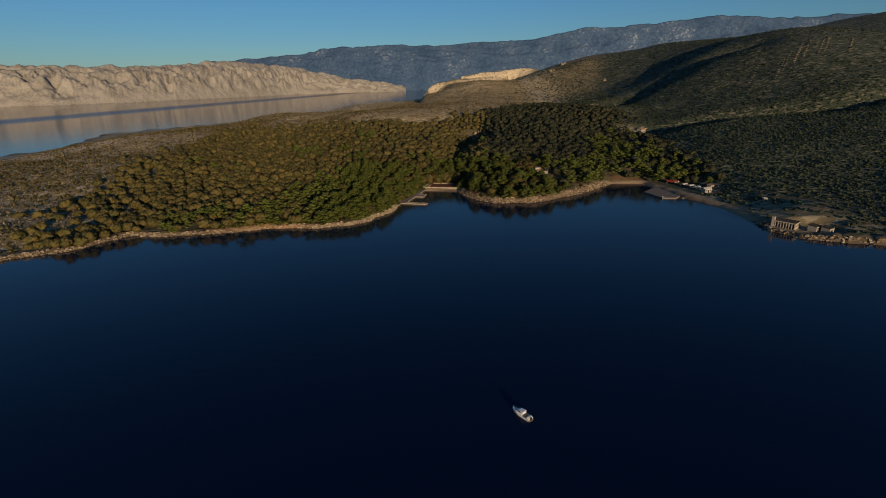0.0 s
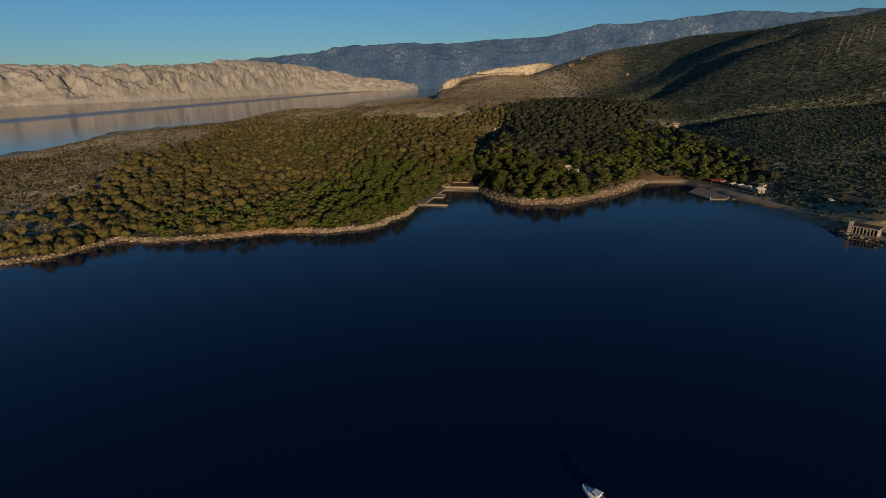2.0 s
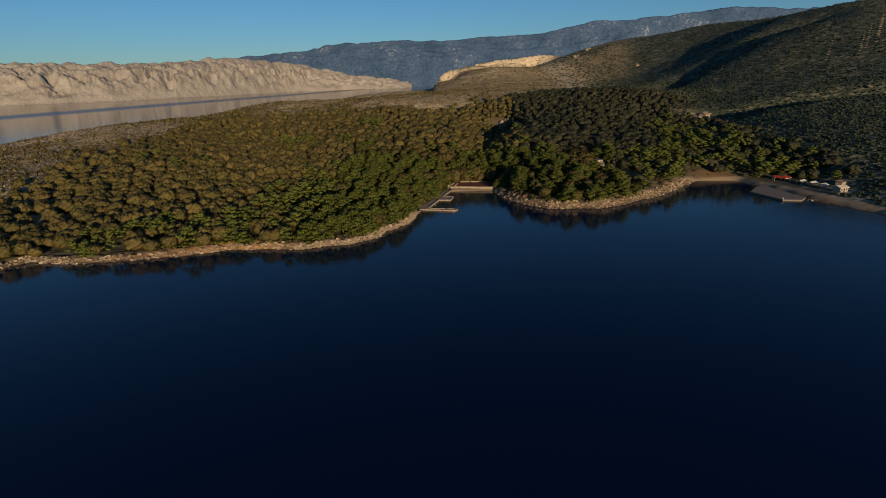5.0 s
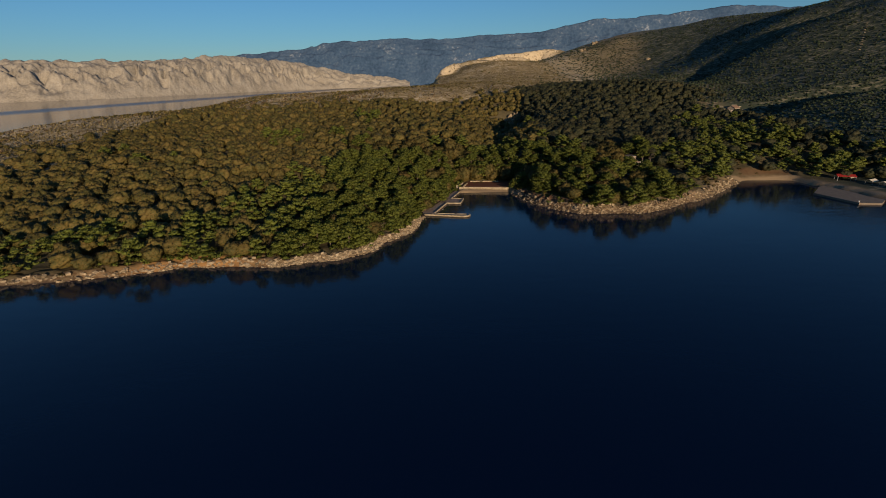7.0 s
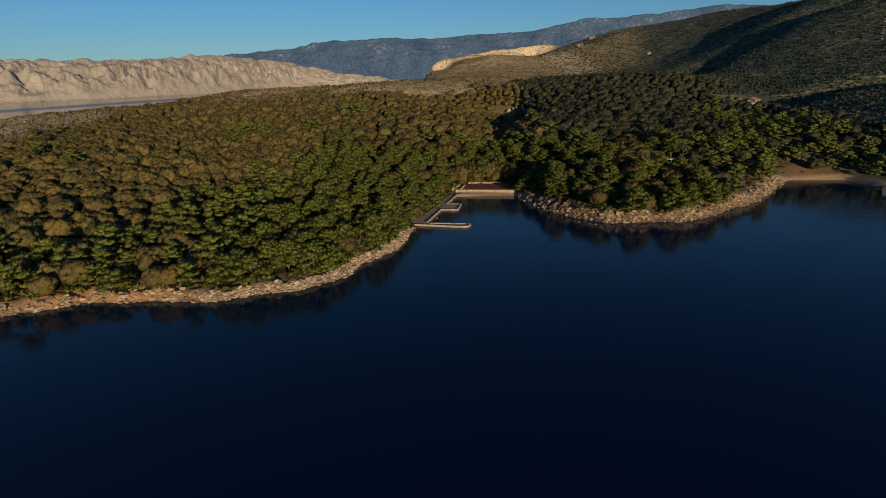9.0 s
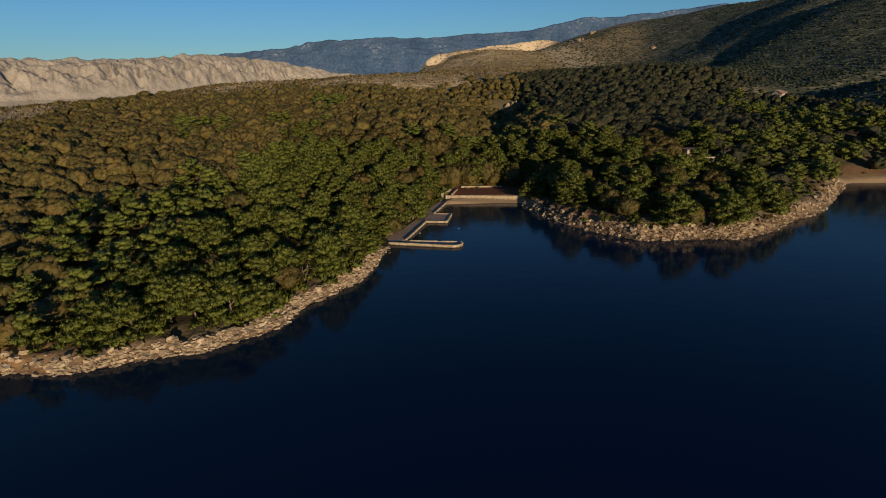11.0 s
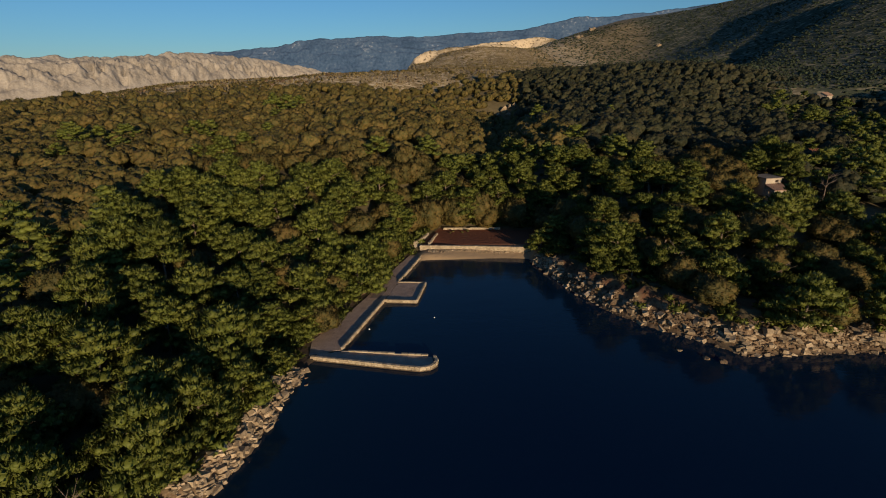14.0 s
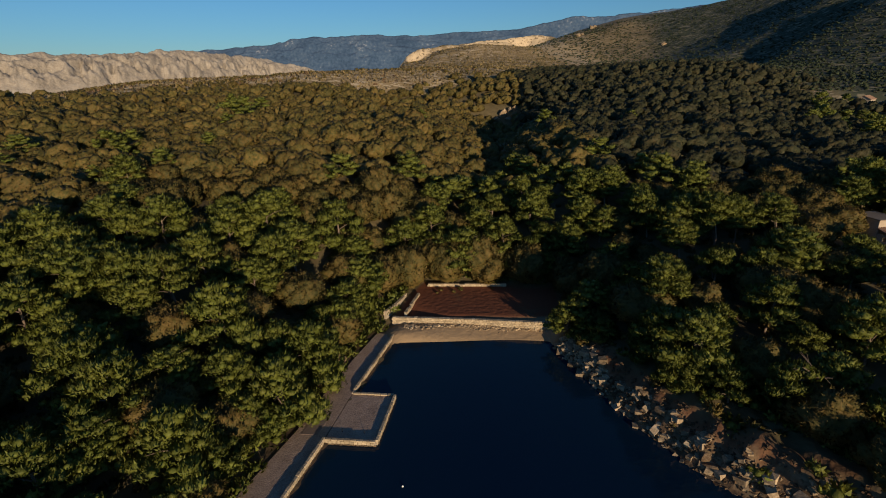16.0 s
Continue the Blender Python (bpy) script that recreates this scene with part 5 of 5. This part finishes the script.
house_part("yard_wall", home, walls_with_holes(3.6, 1.4, 0.3, ()), M_RENDER, (8.5, -2.2, 0), 1.3)
house_part("pillar", home, [(10.4, 10.7, -1.0, -0.7, 0, 2.4)], M_RENDER)
house_part("yard", home, [(0.0, 8.4, -2.6, 2.2, -2.2, 0.0)], M_CONCRETE)

# hut under an orange roof
hut = place_house("forest_hut", 85.0, 86.0, -8, "small hut under an orange tiled roof among oaks")
four_walls(hut, (0, 0), 4.4, 3.4, 2.4, front=((0.8, 1.7, 0.05, 2.1), (2.6, 3.6, 1.0, 2.0)))
gable_roof(hut, 0, 4.4, 0, 3.4, 2.4, 1.1, M_ORANGE)

# houses at the mouth of the valley
for n, (x, y, w, d, h, turn, roof) in enumerate(((176, 205, 7, 5, 3.0, 30, False), (183, 213, 6.5, 5.5, 3.6, 34, True), (190, 222, 8, 5, 3.0, 28, False))):
    g = place_house("valley_house", x, y, turn, "pale stone house with a faded tiled roof" if roof else "roofless pale stone house", z=(18.2, 18.6, 19.8)[n])
    g["group"] = "valley houses"
    four_walls(g, (0, 0), w, d, h, front=((0.6, 1.5, 0.1, 2.1), (w - 1.8, w - 0.9, 1.0, 2.2), (w - 3.6, w - 2.7, 1.0, 2.2)), left=((1.5, 2.5, 1.0, 2.2),), mat=M_MORTAR)
    if roof:
        gable_roof(g, 0, w, 0, d, h, 1.5, M_ROOF)

# ---- the eastern bay ----
slip = tagged(new("bay_jetty"), "broad concrete jetty at the sandy bay", "jetty")
part("slab", prism_mesh("slab", ((121.9, 26.4), (127.0, 9.2), (134.5, 8.0), (140.5, 14.0), (146, 24.5), (136.0, 41.0), (131.5, 38.0)), -2.0, 0.62, M_CONCRETE, 0.06), slip, "worn concrete slab")
part("edge_beam", prism_mesh("edge_beam", ((121.6, 26.3), (126.8, 8.9), (127.4, 9.1), (122.2, 26.6)), -2.0, 0.78, M_CONCRETE, 0.04), slip, "raised concrete edge")
part("bollard", mesh_of("bollard", *tube([(127.4, 9.9, 0.6), (127.4, 9.9, 1.0), (127.4, 9.9, 1.25)], [0.2, 0.16, 0.24], 10), M_WHITE, True), slip, "white bollard")


def awning(x, y, w, d, turn, mat, label, group="", high=2.0):
    a = tagged(new("awning"), label, "awning", group)
    a.matrix_world = pose(x, y, ground_at(x, y), 0, 0, turn)
    for px, py in ((0, 0), (w, 0), (w, d), (0, d)):
        house_part("post", a, [(px - 0.06, px + 0.06, py - 0.06, py + 0.06, -0.3, high)], M_STEEL, bevel=0.01)
    m = d / 2
    v = np.array([(-0.3, -0.3, high), (w + 0.3, -0.3, high), (w + 0.3, m, high + 0.7), (-0.3, m, high + 0.7), (w + 0.3, d + 0.3, high), (-0.3, d + 0.3, high)])
    v = np.concatenate([v, v + (0, 0, 0.05)])
    f = [(0, 1, 2, 3), (3, 2, 4, 5), (9, 8, 7, 6), (11, 10, 8, 9), (0, 6, 7, 1), (5, 4, 10, 11), (0, 3, 9, 6), (3, 5, 11, 9), (1, 7, 8, 2), (2, 8, 10, 4)]
    part("canopy", mesh_of("canopy", v, f, mat), a, "sloping fabric canopy")
    return a


awning(143.6, 44.6, 6.4, 4.4, -20, M_RED, "dark red awning on steel posts beside the bay", high=1.9)
for x, y in ((148.6, 43.8), (150.9, 34.8), (153.2, 30.4), (154.8, 25.4)):
    awning(x, y, 4.0, 2.6, 28, M_CANVAS, "small sloping white awning on steel posts", "white awnings", high=1.3)
cabin = place_house("beach_cabin", 155.8, 15.6, 20, "white cabin with a shallow gable by the beach")
four_walls(cabin, (0, 0), 5.0, 3.8, 2.1, front=((2.1, 2.9, 0.06, 1.9), (0.6, 1.3, 0.9, 1.7), (3.7, 4.4, 0.9, 1.7)), mat=M_RENDER)
gable_roof(cabin, 0, 5.0, 0, 3.8, 2.1, 0.8, M_CANVAS)
for x, y, w, h, turn, label in ((164.5, 27.0, 3.6, 1.7, 30, "small ruined stone hut by the path"), (168.5, 56.0, 3.4, 2.2, -15, "pale house half hidden by pines"), (176.0, -12.0, 1.9, 1.2, 0, "small white shed on the dry slope")):
    g = place_house("small_house", x, y, turn, label, 0.3)
    four_walls(g, (0, 0), w, w * 0.8, h + 0.3, front=((w * 0.4, w * 0.4 + 0.8, 0.05, min(2.0, h - 0.3)),), mat=M_RENDER if "white" in label else M_MORTAR)
    slope_roof(g, -0.2, w + 0.2, -0.2, w * 0.8 + 0.2, h + 0.25, h + 0.7, M_CANVAS if "white" in label else M_ROOF)

# arcaded ruin by the water
ruin = tagged(new("arcaded_ruin"), "cream ruined seaside building with a columned front", "ruin")
ruin.matrix_world = pose(153.4, -57.6, 1.0, 0, 0, math.degrees(math.atan2(-7.6, 6.6))) @ Matrix.Scale(0.84, 4)
house_part("terrace", ruin, [(-1.5, 12.6, -1.6, 8.0, -2.0, 0.3)], M_CONCRETE)
for k in range(8):
    house_part("column", ruin, [(1.9 + k * 1.38 - 0.17, 1.9 + k * 1.38 + 0.17, 0.0, 0.34, 0.3, 3.5)], M_RENDER)
house_part("beam", ruin, [(1.4, 12.0, -0.06, 0.42, 3.5, 3.95)], M_RENDER)
house_part("tower", ruin, [(-0.2, 1.3, 0.0, 1.5, 0.3, 6.0), (-0.3, 1.4, -0.1, 1.6, 5.7, 5.95)], M_RENDER, label="square cream tower")
house_part("end_wall", ruin, walls_with_holes(7.0, 3.65, 0.35, ((1.0, 2.0, 1.5, 2.7), (2.6, 3.6, 1.5, 2.7), (4.2, 5.2, 1.5, 2.7))), M_RENDER, (12.0, 0.3, 0.3), math.pi / 2)
house_part("rear_wall", ruin, walls_with_holes(11.6, 3.4, 0.35, ((2, 3, 0.9, 2.2), (7, 8, 0.0, 2.1))), M_RENDER, (0.1, 6.9, 0.3), 0)
# inner wall coloured dark to stand in for shade behind the columns
house_part("inner_wall", ruin, walls_with_holes(10.5, 3.4, 0.3, ((1.2, 2.2, 0, 2.1), (4, 5.2, 0.9, 2.2), (7, 8, 0, 2.1))), M_FELT_SHADE, (1.4, 3.2, 0.3), 0)
slope_roof(ruin, 1.3, 12.2, 0.35, 7.2, 3.9, 4.1, M_FELT_SHADE)
for x, y, w, turn, label in ((167.0, -69.5, 4.0, 30, "small cream outbuilding behind the ruin"), (170.6, -73.0, 3.4, 28, "small cream hut with a square window")):
    g = place_house("outbuilding", x, y, turn, label, z=1.3)
    four_walls(g, (0, 0), w, 3.8, 2.6, front=((0.8, 1.6, 0.05, 1.9), (w - 1.9, w - 0.9, 0.9, 1.9)), right=((1.0, 2.0, 1.0, 1.8),))
    slope_roof(g, -0.2, w + 0.2, -0.2, 4.0, 2.6, 2.9, M_FELT_SHADE)

# drystone walls high on the hillside
r = np.random.default_rng(91)
for k in range(9):
    x, y = 352 + k * 13 + r.uniform(-3, 3), 322 + r.uniform(-12, 12) + k * 3
    pts = [(x + s * 0.75, y + s) for s in np.linspace(-22, 26, 12)]
    hh = [ground_at(a, b) for a, b in pts]
    v, f = gather([blob(np.array([a + r.normal() * 0.3, b + r.normal() * 0.3, c + 0.25]), np.array([1.2, 1.9, 0.5]), r) for (a, b), c in zip(pts, hh)])
    tagged(new("drystone_wall", mesh_of("drystone_wall", v, f, M_PALE)), "tumbled pale drystone wall crossing the scrubby hillside", "wall", "drystone walls")
for a, b, s in ((252, 601, 4.0), (313, 221, 2.6), (309, 224, 1.6), (20, 246.5, 3.2), (16.5, 245, 2.2), (23.5, 247, 2.4), (18, 242, 1.8), (22, 242.5, 1.9), (26, 246, 2.4), (178, 700, 5.0), (184, 703, 4.0), (206, 738, 5.0), (212, 742, 4.0)):
    ob = new("rock_outcrop", LEDGES[int(a) % 6])
    ob.matrix_world = Matrix.LocRotScale((a, b, ground_at(a, b) + s * 0.2), Euler((0.1, 0.2, a)), (s, s, s * 1.1))
    tagged(ob, "pale limestone outcrop in a clearing", "outcrop", "outcrops")


# ---- dead trees ----
def bare_tree(x, y, height, seed):
    r = np.random.default_rng(seed)
    t = tagged(new("dead_tree"), "leafless grey tree leaning over the bank", "dead tree", "dead trees")
    t.location = (x, y, ground_at(x, y) - 0.2)
    top = np.array([r.normal() * 0.9, r.normal() * 0.9, height])
    part("trunk", mesh_of("trunk", *tube([(0, 0, 0), top * 0.4, top], [0.16, 0.11, 0.03]), M_BARK, True), t)
    for k in range(9):
        u = r.uniform(0.35, 0.95)
        a = k * 2.4
        e = top * u + np.array([math.cos(a), math.sin(a), 0.7]) * r.uniform(0.9, 2.2)
        part("branch", mesh_of("branch", *gather([tube([top * u, (top * u + e) / 2 + (0, 0, 0.1), e], [0.05, 0.035, 0.012], 5)] + [tube([e * 0.5 + top * u * 0.5, e + r.normal(size=3) * 0.5], [0.025, 0.008], 4) for _ in range(3)]), M_BARK, True), t)


for n, (x, y, h) in enumerate(((26.3, 15.5, 5.5), (20.5, 18.6, 6.0), (33.0, 14.5, 5.0), (-47.5, -22.5, 3.5), (62.5, 47.0, 6.5))):
    bare_tree(x, y, h, 500 + n)


# ---- motor boat ----
boat = tagged(new("motor_boat"), "white cabin cruiser lying on calm water", "boat")
heading = math.atan2(-198.7 + 203.3, 12.0 - 15.9)
boat.matrix_world = Matrix.Translation((13.9, -201.2, 0)) @ Matrix.Rotation(heading, 4, "Z") @ Matrix.Scale(0.84, 4)
L = 6.3


def hull_ring(u):
    """Half breadth and heights of the hull at u, 0 at the stern to 1 at the bow."""
    wide = 1.12 * (1 - max(0, (u - 0.45) / 0.55) ** 2.2) * (0.94 + 0.06 * min(1, u * 4))
    return wide, 0.62 + 0.30 * u ** 2, -0.35 + 0.55 * max(0, u - 0.75) ** 1.2


hv, hf = [], []
for k in range(15):
    u = k / 14
    b, top, keel = hull_ring(u)
    x = (u - 0.5) * L
    b = max(b, 0.02)
    for yy, zz in ((-b, top), (-b * 0.97, top * 0.55), (-b * 0.82, 0.02), (0, keel), (b * 0.82, 0.02), (b * 0.97, top * 0.55), (b, top)):
        hv.append((x, yy, zz))
for k in range(14):
    for n in range(6):
        a = k * 7 + n
        hf.append((a, a + 1, a + 8, a + 7))
hf.append(tuple(range(7)))
part("hull", mesh_of("hull", hv, hf, M_WHITE, True), boat, "white hull")
dv, df = [], []
for k in range(15):
    b, top, _ = hull_ring(k / 14)
    for yy in (-max(b, 0.02) * 0.97, max(b, 0.02) * 0.97):
        dv.append(((k / 14 - 0.5) * L, yy, top - 0.03))
df = [(2 * k, 2 * k + 1, 2 * k + 3, 2 * k + 2) for k in range(14)]
part("foredeck", mesh_of("foredeck", dv, df, M_WHITE), boat)


def tapered_box(name, x0, x1, w0, w1, z0, z1, rake, mat, parent, label=""):
    v = np.array([(x0, -w0, z0), (x1, -w1, z0), (x1, w1, z0), (x0, w0, z0), (x0 + 0.1, -w0 * 0.86, z1), (x1 - rake, -w1 * 0.8, z1), (x1 - rake, w1 * 0.8, z1), (x0 + 0.1, w0 * 0.86, z1)])
    bm = bmesh.new()
    vs = [bm.verts.new(p) for p in v]
    for q in box_verts(0, 1, 0, 1, 0, 1)[1]:
        bm.faces.new([vs[k] for k in q])
    bmesh.ops.bevel(bm, geom=bm.edges[:], offset=0.06, segments=2, affect="EDGES", profile=0.5)
    me = bpy.data.meshes.new(name)
    bm.to_mesh(me)
    bm.free()
    me.materials.append(mat)
    return part(name, me, parent, label)


house = tapered_box("cabin", -0.9, 1.7, 0.92, 0.6, 0.6, 1.35, 0.7, M_WHITE, boat, "white cabin")
tapered_box("windscreen", -0.35, 1.05, 0.86, 0.70, 1.20, 1.62, 0.55, M_GLASS, boat, "dark raked windscreen")
tapered_box("hardtop", -1.2, 0.55, 0.92, 0.72, 1.62, 1.74, 0.1, M_WHITE, boat)
for x, y in ((-1.1, 0.8), (-1.1, -0.8), (0.1, 0.68), (0.1, -0.68)):
    part("stanchion", mesh_of("stanchion", *tube([(x, y, 0.7), (x, y * 0.97, 1.2), (x, y * 0.95, 1.66)], [0.03, 0.03, 0.03], 6), M_STEEL, True), boat)
part("cockpit_floor", boxes_mesh("cockpit_floor", [(-2.95, -0.95, -0.85, 0.85, 0.62, 0.70)], M_TEAK, 0.01), boat, "teak cockpit floor")
part("bench", boxes_mesh("bench", [(-2.95, -2.45, -0.85, 0.85, 0.70, 1.02)], M_WHITE, 0.04), boat, "white stern bench")
part("swim_platform", boxes_mesh("swim_platform", [(-3.7, -3.1, -0.85, 0.85, 0.18, 0.26)], M_TEAK, 0.02), boat)
part("outboard", boxes_mesh("outboard", [(-3.65, -3.3, -0.22, 0.22, 0.3, 1.15), (-3.55, -3.4, -0.08, 0.08, -0.4, 0.3)], M_DARK, 0.05), boat, "dark outboard engine")
rail = []
for s in (-1, 1):
    pts = [((u - 0.5) * L, s * max(hull_ring(u)[0] - 0.06, 0.02), hull_ring(u)[1] + 0.42) for u in (0.55, 0.68, 0.8, 0.9, 0.97)]
    rail.append(tube(pts, [0.02] * 5, 6))
    for p in pts:
        rail.append(tube([(p[0], p[1], p[2] - 0.44), p], [0.016, 0.016], 5))
part("bow_rail", mesh_of("bow_rail", *gather(rail), M_STEEL, True), boat, "steel bow rail")
